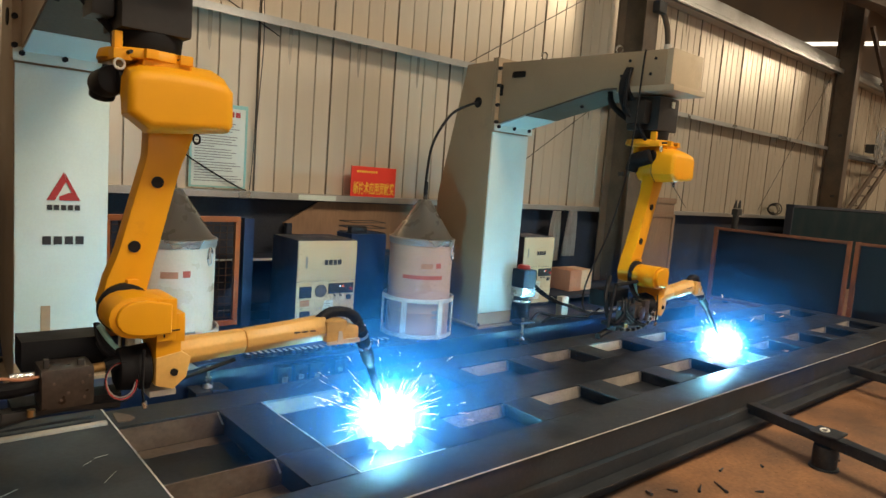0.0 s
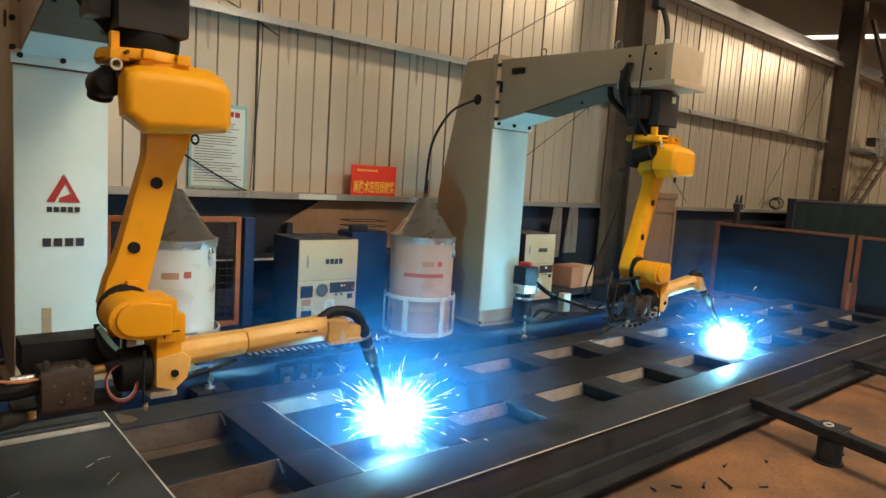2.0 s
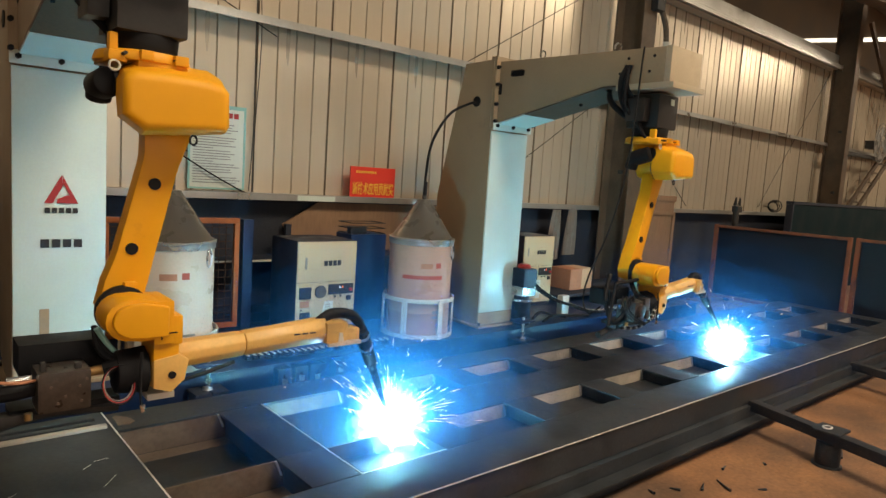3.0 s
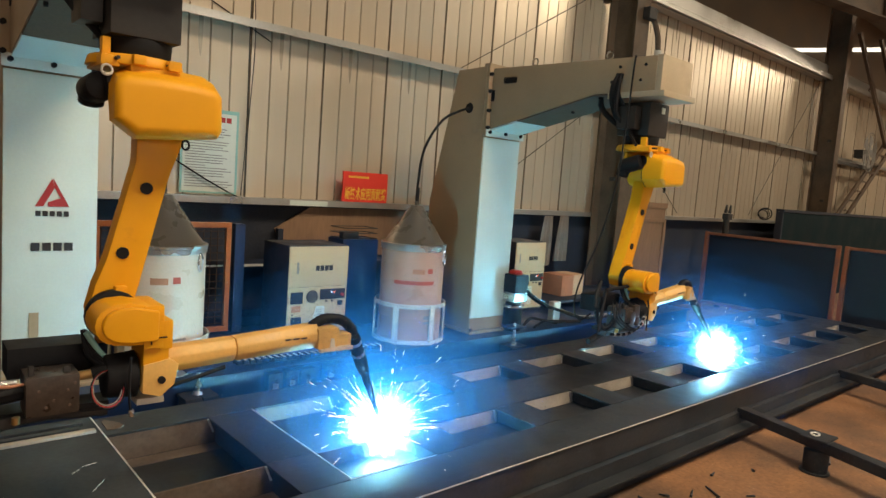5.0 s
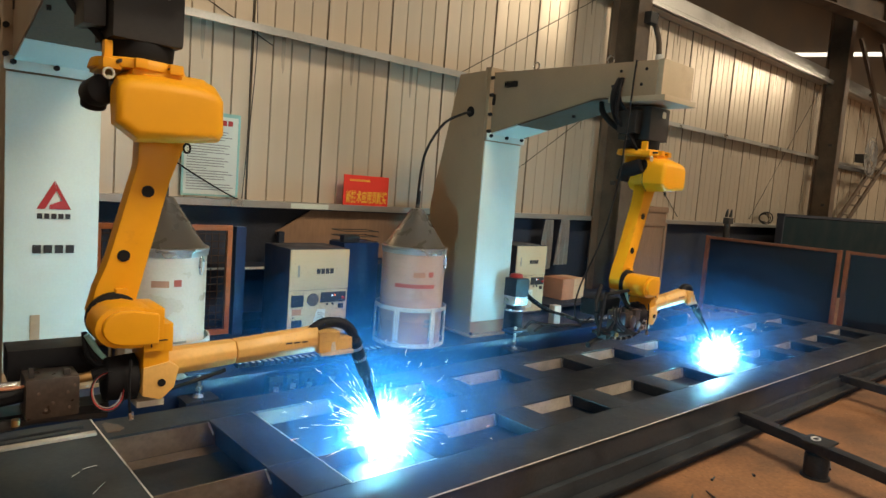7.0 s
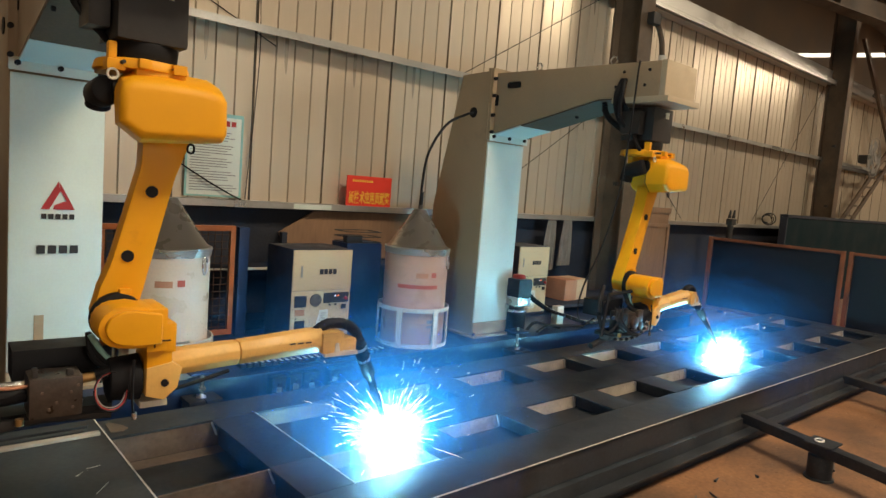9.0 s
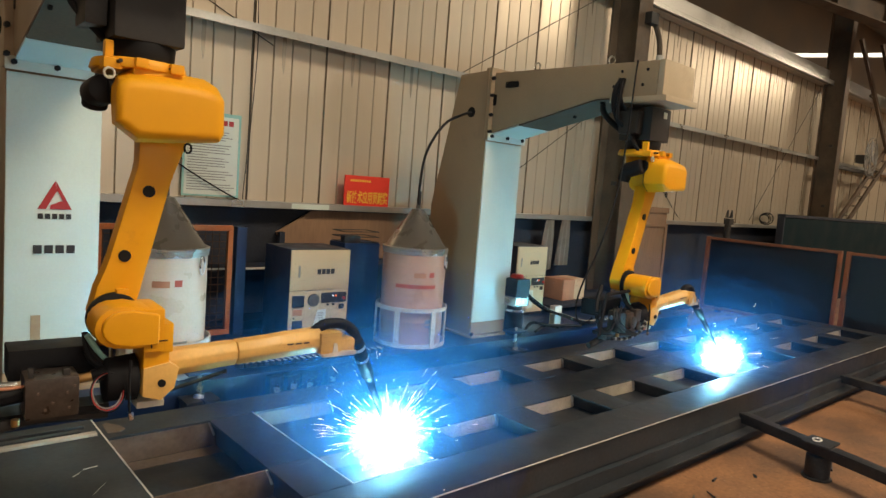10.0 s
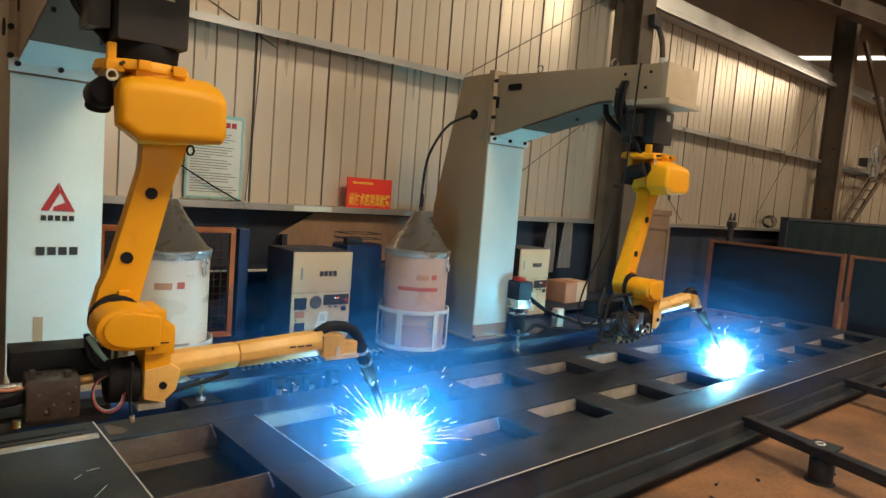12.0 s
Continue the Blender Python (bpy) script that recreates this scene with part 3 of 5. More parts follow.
        part("arm_hose", tube([(al - 0.008, 2.60, 2.665), (al - 0.02, 2.60, 2.55), (al - 0.05, 2.60, 2.10), (al - 0.10, 2.60, 1.75), (al - 0.20, 2.62, 1.40), (al - 0.34, 2.64, 1.12), (al - 0.38, 2.64, 0.95), (al - 0.33, 2.62, 0.86), (al - 0.24, 2.60, 0.90)], 0.006, 8), M_BLACK, g)
    return g


# ---------------------------------------------------------------- robots
def loft(near, far, y0, y1, soft):
    """A cast cover between two outlines of (x, z), with softened edges."""
    bm = bmesh.new()
    a = [bm.verts.new((x, y0, z)) for x, z in near]
    b = [bm.verts.new((x, y1, z)) for x, z in far]
    n = len(a)
    for k in range(n):
        bm.faces.new((a[k], a[(k + 1) % n], b[(k + 1) % n], b[k]))
    bm.faces.new(a[::-1])
    bm.faces.new(b)
    bmesh.ops.recalc_face_normals(bm, faces=bm.faces[:])
    rim = [e for e in bm.edges if all(v in a for v in e.verts)]
    bmesh.ops.bevel(bm, geom=rim, offset=soft, segments=7, profile=0.5, affect="EDGES")
    return bm


def robot(shift, lean, tip, label):
    """A six-axis welding robot that hangs upside down; shift: along the row of gantries; lean: how far the elbow is set
    back to fit the camera's view; tip: the end of its torch.
    """
    cx, by = 0.715, 2.50
    # Scaled about the camera's eye so that both robots fit its view.
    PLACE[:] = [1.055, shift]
    r = thing("welding_robot", (cx, by, 2.334), label, "robot", group="welding robots")
    part("base", merge(box(cx - 0.115, cx + 0.115, by - 0.12, by + 0.12, 2.115, 2.334, 0.012), box(cx - 0.19, cx - 0.12, by - 0.06, by + 0.08, 2.15, 2.30, 0.012)), M_DARK, r, "dark grey robot base casting")
    part("base_collar", rod((cx, by, 2.052), (cx, by, 2.118), 0.112, 0.118, 32, 0.006), M_BLACK, r)
    part("name_plate", box(cx + 0.02, cx + 0.06, by - 0.124, by - 0.12, 2.27, 2.31), M_WHITE, r, smooth=False)
    tur = part("turret", merge(rod((cx, by, 2.018), (cx, by, 2.054), 0.160, 0.15, 40, 0.006), box(cx - 0.140, cx - 0.08, by - 0.13, by + 0.08, 2.008, 2.045, 0.010),
               box(cx - 0.055, cx + 0.11, by - 0.15, by + 0.09, 1.90, 2.03, 0.02)), M_YELLOW, r, "yellow slewing turret", origin=(cx, by, 2.334))
    o = 0.0
    for bx in (0.62, 0.70, 0.78):
        part("flange_bolt", rod((o + bx, by - 0.164, 2.034), (o + bx, by - 0.13, 2.034), 0.0065, seg=8), M_DARK, tur)
    part("flange_lug", box(o + 0.665, o + 0.705, by - 0.172, by - 0.13, 2.020, 2.052, 0.006), M_YELLOW, tur)
    part("flange_lug", box(o + 0.775, o + 0.82, by - 0.170, by - 0.12, 2.016, 2.050, 0.006), M_YELLOW, tur)
    part("pillar_lug", box(o + 0.585, o + 0.612, by - 0.10, by - 0.06, 2.045, 2.105, 0.007), M_YELLOW, tur)
    # motor cover
    cover = [(0.607, 1.956), (0.626, 1.994), (0.664, 2.013), (0.796, 2.030), (0.915, 2.026), (0.962, 2.003), (0.984, 1.972), (0.988, 1.823), (0.972, 1.804), (0.872, 1.793), (0.692, 1.778), (0.616, 1.833)]
    front = [(0.597, 1.937), (0.607, 1.958), (0.635, 1.973), (0.739, 1.975), (0.853, 1.972), (0.915, 1.962), (0.938, 1.938), (0.942, 1.830), (0.928, 1.804), (0.826, 1.796), (0.664, 1.787), (0.596, 1.834)]
    part("motor_cover", loft(front, cover, 2.262, 2.42, 0.030), M_YELLOW, tur, "rounded yellow motor cover")
    part("cover_seam", prism([(o + 0.765 + (x - 0.765) * 0.985, 1.89 + (z - 1.89) * 0.985) for x, z in cover], "y", 2.418, 2.426), M_DARK, tur)
    part("shoulder_motor", merge(rod((0.59, 2.42, 1.945), (0.585, 2.55, 1.905 if shift else 1.935), 0.050, seg=24, bevel=0.012), rod((0.60, 2.43, 1.945), (0.66, 2.43, 1.95), 0.04, seg=16, bevel=0.008), rod((0.585, 2.53, 1.93), (0.585, 2.55, 1.84 if shift else 1.89), 0.042, seg=16, bevel=0.008)), M_BLACK, tur, "black shoulder motor")
    part("lifting_eye", tube([(o + 0.850 + 0.012 * math.cos(a), 2.36, 1.772 + 0.016 * math.sin(a)) for a in [k * math.pi / 5 for k in range(11)]], 0.004, 6, 2), M_BLACK, tur)
    part("lifting_eye", tube([(o + 0.592 + 0.016 * math.cos(a), 2.36, 1.992 + 0.016 * math.sin(a)) for a in [k * math.pi / 5 for k in range(11)]], 0.004, 6, 2), M_STAND, tur)
    part("shoulder_hub", rod((o + 0.80, 2.42, 1.88), (o + 0.80, 2.58, 1.88), 0.095, seg=32, bevel=0.01), M_YELLOW, tur)
    # lower link
    link = [(0.71, 1.82), (0.875, 1.82), (0.865, 1.77), (0.825, 1.66), (0.73, 1.26), (0.70, 1.14), (0.65, 1.10), (0.59, 1.12), (0.566, 1.18), (0.588, 1.27), (0.622, 1.36), (0.708, 1.70)]
    back = lambda x, z: x + lean * min(1.0, (1.82 - z) / 0.62)
    part("upper_arm", prism([(back(x, z), z) for x, z in link], "y", 2.44, 2.525, 0.014), M_YELLOW, tur, "yellow tapered upper arm")
    for x, z in ((0.745, 1.61), (0.672, 1.38)):
        part("arm_hole", rod((back(x, z), 2.434, z), (back(x, z), 2.45, z), 0.021, seg=20), M_BLACK, tur)
    o = lean
    part("arm_lug", box(o + 0.645, o + 0.685, 2.41, 2.45, 1.235, 1.265, 0.006), M_YELLOW, tur)
    # elbow housing
    part("elbow_ring", rod((o + 0.640, 2.405, 1.165), (o + 0.640, 2.44, 1.165), 0.088, seg=36, bevel=0.006), M_BLACK, tur)
    stad = [(0.755, 1.215), (0.66, 1.235)] + [(0.625 + 0.075 * math.cos(a), 1.163 + 0.070 * math.sin(a)) for a in [radians(d) for d in range(100, 261, 20)]] + [(0.66, 1.088), (0.755, 1.09)]
    part("elbow_housing", prism([(o + x, z) for x, z in stad], "y", 2.26, 2.41, 0.012), M_YELLOW, tur, "yellow rounded elbow housing")
    part("elbow_block", merge(box(o + 0.70, o + 0.765, 2.255, 2.45, 1.075, 1.222, 0.006), box(o + 0.755, o + 0.80, 2.27, 2.44, 1.065, 1.165, 0.006), box(o + 0.705, o + 0.79, 2.275, 2.43, 1.0, 1.075, 0.008)), M_YELLOW, tur)
    part("block_slot", box(o + 0.735, o + 0.775, 2.250, 2.256, 1.110, 1.114), M_BLACK, tur, smooth=False)
    part("block_slot", box(o + 0.722, o + 0.726, 2.250, 2.256, 1.09, 1.16), M_BLACK, tur, smooth=False)
    part("forearm_head", prism([(o + 0.705, 0.915), (o + 0.705, 1.015), (o + 0.79, 1.03), (o + 0.825, 1.005), (o + 0.81, 0.935), (o + 0.765, 0.895)], "y", 2.27, 2.44, 0.008), M_YELLOW2, tur, "yellow forearm gearbox head")
    part("head_port", rod((o + 0.765, 2.262, 0.958), (o + 0.765, 2.275, 0.958), 0.013, seg=16), M_BLACK, tur)
    part("forearm_back", rod((o + 0.60, 2.36, 0.965), (o + 0.70, 2.36, 0.965), 0.075, 0.085, 10, 0.008), M_BLACK, tur, "black forearm motor housing")
    # forearm, in two lengths
    def oct_beam(x0, z0, x1, z1, h0, h1, w0, w1):
        bm = bmesh.new()
        rings = []
        for x, z, h, w in ((x0, z0, h0, w0), (x1, z1, h1, w1)):
            c = 0.35
            pts = [(-w, -h * c), (-w, h * c), (-w * 0.55, h), (w * 0.55, h), (w, h * c), (w, -h * c), (w * 0.55, -h), (-w * 0.55, -h)]
            rings.append([bm.verts.new((o + x, 2.36 + a, z + b)) for a, b in pts])
        for k in range(8):
            bm.faces.new((rings[0][k], rings[1][k], rings[1][(k + 1) % 8], rings[0][(k + 1) % 8]))
        bm.faces.new(rings[0][::-1])
        bm.faces.new(rings[1])
        bmesh.ops.recalc_face_normals(bm, faces=bm.faces[:])
        bmesh.ops.bevel(bm, geom=bm.edges[:], offset=0.005, segments=2, profile=0.5, affect="EDGES")
        return bm
    part("forearm", oct_beam(0.80, 1.005, 1.05, 1.018, 0.046, 0.044, 0.052, 0.048), M_YELLOW2, tur, "yellow eight-sided forearm tube")
    part("forearm", oct_beam(1.053, 1.018, 1.40, 1.038, 0.044, 0.050, 0.048, 0.050), M_YELLOW2, tur, "yellow eight-sided forearm tube")
    bars([(o + 1.26 + 0.035 * k, 1.040) for k in range(3)], 2.312, (0.026, 0.006), M_INK, tur, "print_bar")
    # wrist
    part("wrist_fork", merge(box(o + 1.39, o + 1.49, 2.30, 2.42, 0.985, 1.075, 0.014), box(o + 1.47, o + 1.56, 2.315, 2.405, 0.98, 1.04, 0.014)), M_YELLOW2, tur, "wrist fork lit by the arc")
    # White paint stands for the arc's light under the wrist.
    part("wrist_lit_plate", prism([(o + 1.40, 0.974), (o + 1.555, 0.974), (o + 1.555, 0.990), (o + 1.47, 0.992), (o + 1.462, 1.03), (o + 1.448, 1.03), (o + 1.445, 0.990), (o + 1.40, 0.986)], "y", 2.296, 2.314), M_STAND, tur, smooth=False)
    part("wrist_hose", tube([(o + 1.375, 2.36, 1.065), (o + 1.44, 2.36, 1.10), (o + 1.53, 2.36, 1.09), (o + 1.585, 2.365, 1.045), (o + 1.60, 2.365, 0.99)], 0.024, 10, 8, 0.003), M_BLACK, tur, "black ribbed wrist hose")
    part("under_cable", tube([(o + 0.80, 2.35, 0.90), (o + 0.90, 2.34, 0.925), (o + 1.02, 2.35, 0.95)], 0.008, 6), M_BLACK, tur)
    # wire feeder carried behind the elbow
    part("feeder_bracket", merge(box(o + 0.335, o + 0.60, 2.44, 2.58, 0.965, 1.068, 0.004), box(o + 0.30, o + 0.62, 2.36, 2.46, 0.86, 0.88)), M_BLACK, tur, "black feeder bracket")
    part("wire_feeder", box(o + 0.365, o + 0.515, 2.27, 2.40, 0.885, 1.015, 0.012), M_FEED, tur, "grey-brown cast wire feeder")
    for x, z in ((0.40, 0.97), (0.44, 0.935), (0.48, 0.965), (0.42, 0.915), (0.485, 0.915), (0.50, 0.985)):
        part("feeder_screw", rod((o + x, 2.265, z), (o + x, 2.275, z), 0.0045, seg=8), M_STEELSIDE, tur)
    part("feeder_lug", box(o + 0.375, o + 0.39, 2.29, 2.31, 1.01, 1.045, 0.003), M_DARK, tur)
    part("feeder_lug", box(o + 0.47, o + 0.49, 2.29, 2.31, 1.01, 1.035, 0.003), M_DARK, tur)
    part("feed_coupling", rod((o + 0.515, 2.335, 0.985), (o + 0.565, 2.335, 0.99), 0.016, seg=12, bevel=0.003), M_BRASS, tur)
    part("feed_hose", tube([(o + 0.56, 2.335, 0.99), (o + 0.61, 2.33, 1.0), (o + 0.66, 2.335, 1.0)], 0.022, 10), M_BLACK, tur)
    if shift:
        part("supply_hose", tube([(o + 0.365, 2.335, 0.955), (o + 0.31, 2.345, 0.90), (o + 0.27, 2.37, 0.89), (o + 0.245, 2.40, 0.96), (o + 0.27, 2.43, 1.06), (o + 0.36, 2.46, 1.16)], 0.014, 10), M_BLACK, tur)
    else:
        part("supply_hose", tube([(0.365, 2.335, 0.955), (0.28, 2.34, 0.945), (0.14, 2.42, 0.93), (0.02, 2.60, 0.84), (-0.02, 2.85, 0.66)], 0.026, 10), M_BLACK, tur)
        part("supply_hose", tube([(0.365, 2.30, 0.99), (0.30, 2.28, 0.995), (0.16, 2.36, 1.0), (0.04, 2.55, 0.93), (0.0, 2.82, 0.72)], 0.005, 8), M_CARTON, tur, "thin orange gas hose")
    part("hose_fitting", rod((o + 0.29, 2.335, 0.985), (o + 0.35, 2.335, 0.985), 0.014, seg=10), M_BRIGHT, tur)
    for k, (m, rr) in enumerate(((M_BLACK, 0.062), (M_REDPLASTIC, 0.057), (M_INKGREY, 0.052))):
        part("cable_loop", tube([(o + 0.60 + rr * 0.85 * math.cos(a), 2.28 + 0.006 * k + 0.02 * math.sin(a), 0.945 + rr * math.sin(a)) for a in [j * math.pi / 6 + 0.4 for j in range(13)]], 0.0024, 6, 3), m, tur)
    part("cable_tail", tube([(o + 0.665, 2.27, 1.05), (o + 0.66, 2.26, 0.98), (o + 0.662, 2.262, 0.90), (o + 0.668, 2.265, 0.86)], 0.005, 6), M_BLACK, tur)
    part("tail_plug", rod((o + 0.668, 2.265, 0.868), (o + 0.67, 2.265, 0.845), 0.009, seg=8), M_BRIGHT, tur)
    for k in range(3):
        part("harness", tube([(o + 0.55, 2.42 - 0.02 * k, 1.12), (o + 0.56 + 0.02 * k, 2.38, 1.04), (o + 0.62 + 0.02 * k, 2.34, 0.99)], 0.010, 8), M_BLACK if k < 2 else M_TEAL, tur)
    part("drip_tray", box(o + 0.695, o + 0.785, 2.30, 2.42, 0.866, 0.888, 0.003), M_STAND, tur, "pale tray under the forearm head")
    part("underslung_tube", tube([(o + 0.20, 2.42, 0.80), (o + 0.40, 2.40, 0.845), (o + 0.62, 2.38, 0.84)], 0.020, 8), M_DARK, tur)
    part("valve", rod((o + 0.345, 2.31, 0.862), (o + 0.345, 2.31, 0.884), 0.012, seg=12), M_BRASS, tur)
    part("valve_block", box(o + 0.27, o + 0.35, 2.34, 2.40, 0.84, 0.87, 0.006), M_DARK, tur)
    front = [(0.69 + (x - 0.69) * 0.86, 1.163 + (z - 1.163) * 0.82) for x, z in stad]
    part("elbow_cover", prism([(o + x, z) for x, z in front], "y", 2.240, 2.262, 0.010, 3), M_YELLOW, tur, "raised rounded elbow cover")
    if shift:
        part("feeder_strut", rod((o + 0.275, 2.37, 1.125), (o + 0.185, 2.35, 0.875), 0.011, seg=8), M_BLACK, tur, "black flat strut of the feeder frame")
        part("feeder_strut", rod((o + 0.275, 2.37, 1.125), (o + 0.60, 2.37, 1.13), 0.012, seg=8), M_BLACK, tur)
        part("gear_head", merge(rod((o + 0.43, 2.25, 0.955), (o + 0.43, 2.29, 0.955), 0.042, seg=20, bevel=0.004), rod((o + 0.51, 2.25, 0.925), (o + 0.51, 2.29, 0.925), 0.030, seg=16, bevel=0.004), box(o + 0.46, o + 0.53, 2.255, 2.285, 0.955, 1.03, 0.006)), M_FEED, tur, "grey feed roller heads")
        tray = smooth_path([(o + 0.26, 2.30, 0.862), (o + 0.42, 2.28, 0.85), (o + 0.57, 2.27, 0.88), (o + 0.645, 2.27, 0.95)], 8)
        part("looped_cable", tube(tray, 0.009, 8, 1), M_BLACK, tur)
        for k in range(1, len(tray) - 2, 3):
            part("cable_band", rod(tray[k], tray[k + 1], 0.011, seg=10), M_INKGREY, tur)
        for k in range(3):
            part("harness", tube([(o + 0.30 + 0.05 * k, 2.33, 1.05), (o + 0.26 + 0.03 * k, 2.29, 0.97), (o + 0.33 + 0.04 * k, 2.26, 0.90), (o + 0.45 + 0.04 * k, 2.26, 0.87)], 0.005, 6), M_BLACK, tur)
        loop = smooth_path([(o + 0.80, 2.43, 1.06), (o + 0.88, 2.44, 1.12), (o + 0.96, 2.44, 1.13), (o + 1.04, 2.43, 1.07)], 10)
        part("looped_cable", tube(loop, 0.010, 8, 1), M_BLACK, tur)
        for k in range(1, len(loop) - 2, 3):
            part("cable_band", rod(loop[k], loop[k + 1], 0.0125, seg=10), M_STAND, tur)
    # torch: hangs from the wrist
    wx, wy, wz = o + 1.60, 2.365, 1.0
    tx, ty, tz = tip
    w, t = Vector((wx, wy, wz)), Vector((tx, ty, tz))
    at = lambda f: w + (t - w) * f
    tor = part("torch", merge(rod(at(-0.03), at(0.30), 0.030, 0.029, 20, 0.005), rod(at(0.30), at(0.36), 0.029, 0.020, 20), rod(at(0.36), at(0.62), 0.020, 0.016, 16, 0.003), rod(at(0.62), at(0.92), 0.013, 0.010, 16), rod(at(0.92), at(0.97), 0.011, 0.009, 14)), M_BLACK, tur, "black welding torch with slim nozzle", origin=(wx, wy, wz))
    for f in (0.02, 0.13):
        part("torch_band", rod(at(f), at(f + 0.022), 0.0322, seg=20), M_BRIGHT, tor, "bright clamp band on the torch")
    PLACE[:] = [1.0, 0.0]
    return r, tur, tor

# ---------------------------------------------------------------- the welded frame on the floor
TABLE = 0.37
HOLES = [1.36 + 0.745 * k for k in range(11)]      # right-hand end of each opening
FRONT, INNER, MIDA, MIDB, BACK, REAR = 2.012, 2.30, 2.64, 2.98, 3.32, 3.57


def build_frame():
    """A long flat welded frame: top plates, with two rows of openings between side members."""
    f = thing("welded_frame", (4.5, 2.8, 0.0), "long dark mill-steel welded frame with rows of rectangular openings", "steel frame")
    t = 0.014
    x0, x1 = -2.5, HOLES[-1] + 0.25
    b = 0.003
    z0 = TABLE - t
    part("side_plate", box(x0, x1, FRONT, INNER - 0.002, z0, TABLE, b), M_STEELTOP, f, "front top plate with a bright cut edge")
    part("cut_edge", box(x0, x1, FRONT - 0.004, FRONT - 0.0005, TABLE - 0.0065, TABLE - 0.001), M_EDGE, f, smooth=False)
    part("side_plate", box(x0, x1, BACK + 0.002, REAR, z0, TABLE, b), M_STEELTOP, f)
    part("end_plate", box(x0, 0.842, INNER, REAR + 0.02, TABLE + 0.001, TABLE + 0.011, b), M_STEELTOP, f, "broad scratched dark end plate")
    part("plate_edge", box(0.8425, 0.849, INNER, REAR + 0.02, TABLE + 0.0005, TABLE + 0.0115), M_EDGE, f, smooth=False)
    part("middle_plate", box(HOLES[1] + 0.001, x1, MIDA + 0.002, MIDB - 0.002, z0, TABLE - 0.001, b), M_STEELTOP, f)
    for k, r in enumerate(HOLES):
        for ya, yb in ((INNER, MIDA), (MIDA if k < 2 else MIDB, BACK)):
            part("cross_plate", box(r, r + 0.243, ya + 0.001, yb - 0.001, z0, TABLE, b), M_STEELTOP, f)
        # Bright strips paint the arc's light along the opening edges.
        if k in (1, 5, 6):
            part("plate_edge", box(r - 0.50, r, INNER - 0.0015, INNER + 0.003, TABLE - 0.011, TABLE + 0.001), M_EDGE, f, "bright strip that paints the arc-lit plate edge", smooth=False)
        # The lit left edge of the near arc's opening is painted likewise.
        if k in (0,):
            part("plate_edge", box(r + 0.2435, r + 0.2495, INNER, BACK, TABLE - 0.011, TABLE + 0.002), M_EDGE, f, smooth=False)
    # webs round the openings
    d = 0.13
    zb = TABLE - t - d
    for y, xs in ((INNER - 0.012, x0), (MIDB - 0.010, HOLES[1])):
        part("long_web", box(xs, x1, y + 0.001, y + 0.011, zb, z0 - 0.001), M_STEELSIDE, f, smooth=False)
    for k, r in enumerate(HOLES):
        for y in (MIDA, BACK):
            # Paler webs from the third opening on.
            part("web_plate", box(r - 0.501, r + 0.243, y + 0.001, y + 0.011, zb, z0 - 0.001), M_STEELPALE if k > 1 else M_STEELSIDE, f, smooth=False)
    for k, r in enumerate(HOLES):
        for ya, yb in ((INNER, MIDA), (MIDA + 0.012 if k < 2 else MIDB, BACK)):
            for xx in (r + 0.038, r - 0.502):
                # Dark plate tone: the shade on these side faces is put into the colour.
                part("cross_web", box(xx + 0.001, xx + 0.009, ya + 0.001, yb - 0.011 + 0.010, zb, z0 - 0.001), M_STEELTOP, f, smooth=False)
            part("corner_weld", rod((r + 0.026, yb - 0.007, z0 - 0.070), (r - 0.004, yb - 0.007, z0 + 0.004), 0.0055, seg=6), M_EDGE, f)
            if k > 0:
                part("opening_floor", box(r - 0.492, r + 0.036, ya + 0.003, yb - 0.013, z0 - 0.085, z0 - 0.076), M_STEELTOP, f, "dark plate that closes the opening below", smooth=False)
    part("lower_flange", box(x0, x1, MIDA - 0.10, MIDA, zb - 0.012, zb - 0.001, b), M_STEELSIDE, f)
    part("lower_flange", box(x0, x1, BACK - 0.10, BACK, zb - 0.012, zb - 0.001, b), M_STEELSIDE, f)
    # outer side members and the support rails under them
    part("side_member", box(x0, x1, FRONT + 0.012, FRONT + 0.022, 0.20, z0 - 0.001), M_STEELTOP, f, smooth=False)
    part("side_member", box(x0, x1, REAR - 0.022, REAR - 0.012, 0.20, z0 - 0.001), M_STEELTOP, f, smooth=False)
    part("support_rail", box(x0, x1, FRONT - 0.02, FRONT + 0.12, 0.0, 0.196, 0.006), M_STEELTOP, f, "low dark support rail on the floor")
    part("support_rail", box(x0, x1, REAR - 0.14, REAR, 0.0, 0.196, 0.006), M_STEELTOP, f)
    part("rail_flange", box(x0, x1, FRONT - 0.10, FRONT - 0.022, 0.10, 0.115, 0.003), M_STEELTOP, f)
    # Added sheet that darkens the pits in place of shade.
    part("pit_dark_sheet", box(1.62, x1, FRONT + 0.13, REAR - 0.15, 0.002, 0.012), M_STEELTOP, f, smooth=False)
    part("lower_plate", box(0.86, 1.397, MIDA + 0.013, BACK - 0.101, 0.214, 0.225, b), M_STEELTOP, f, "dark rust-stained plate in the near opening")
    part("lower_plate", box(0.93, 1.33, INNER + 0.02, MIDA - 0.11, 0.150, 0.160, b), M_STEELTOP, f)
    # sleepers under the frame
    for k in range(8):
        part("sleeper", box(0.35 + 1.24 * k, 0.45 + 1.24 * k, FRONT + 0.125, REAR - 0.145, 0.013, zb - 0.014, 0.004), M_STEELTOP, f)
    # loose scratches and spatter on the end plate
    rng = random.Random(4)
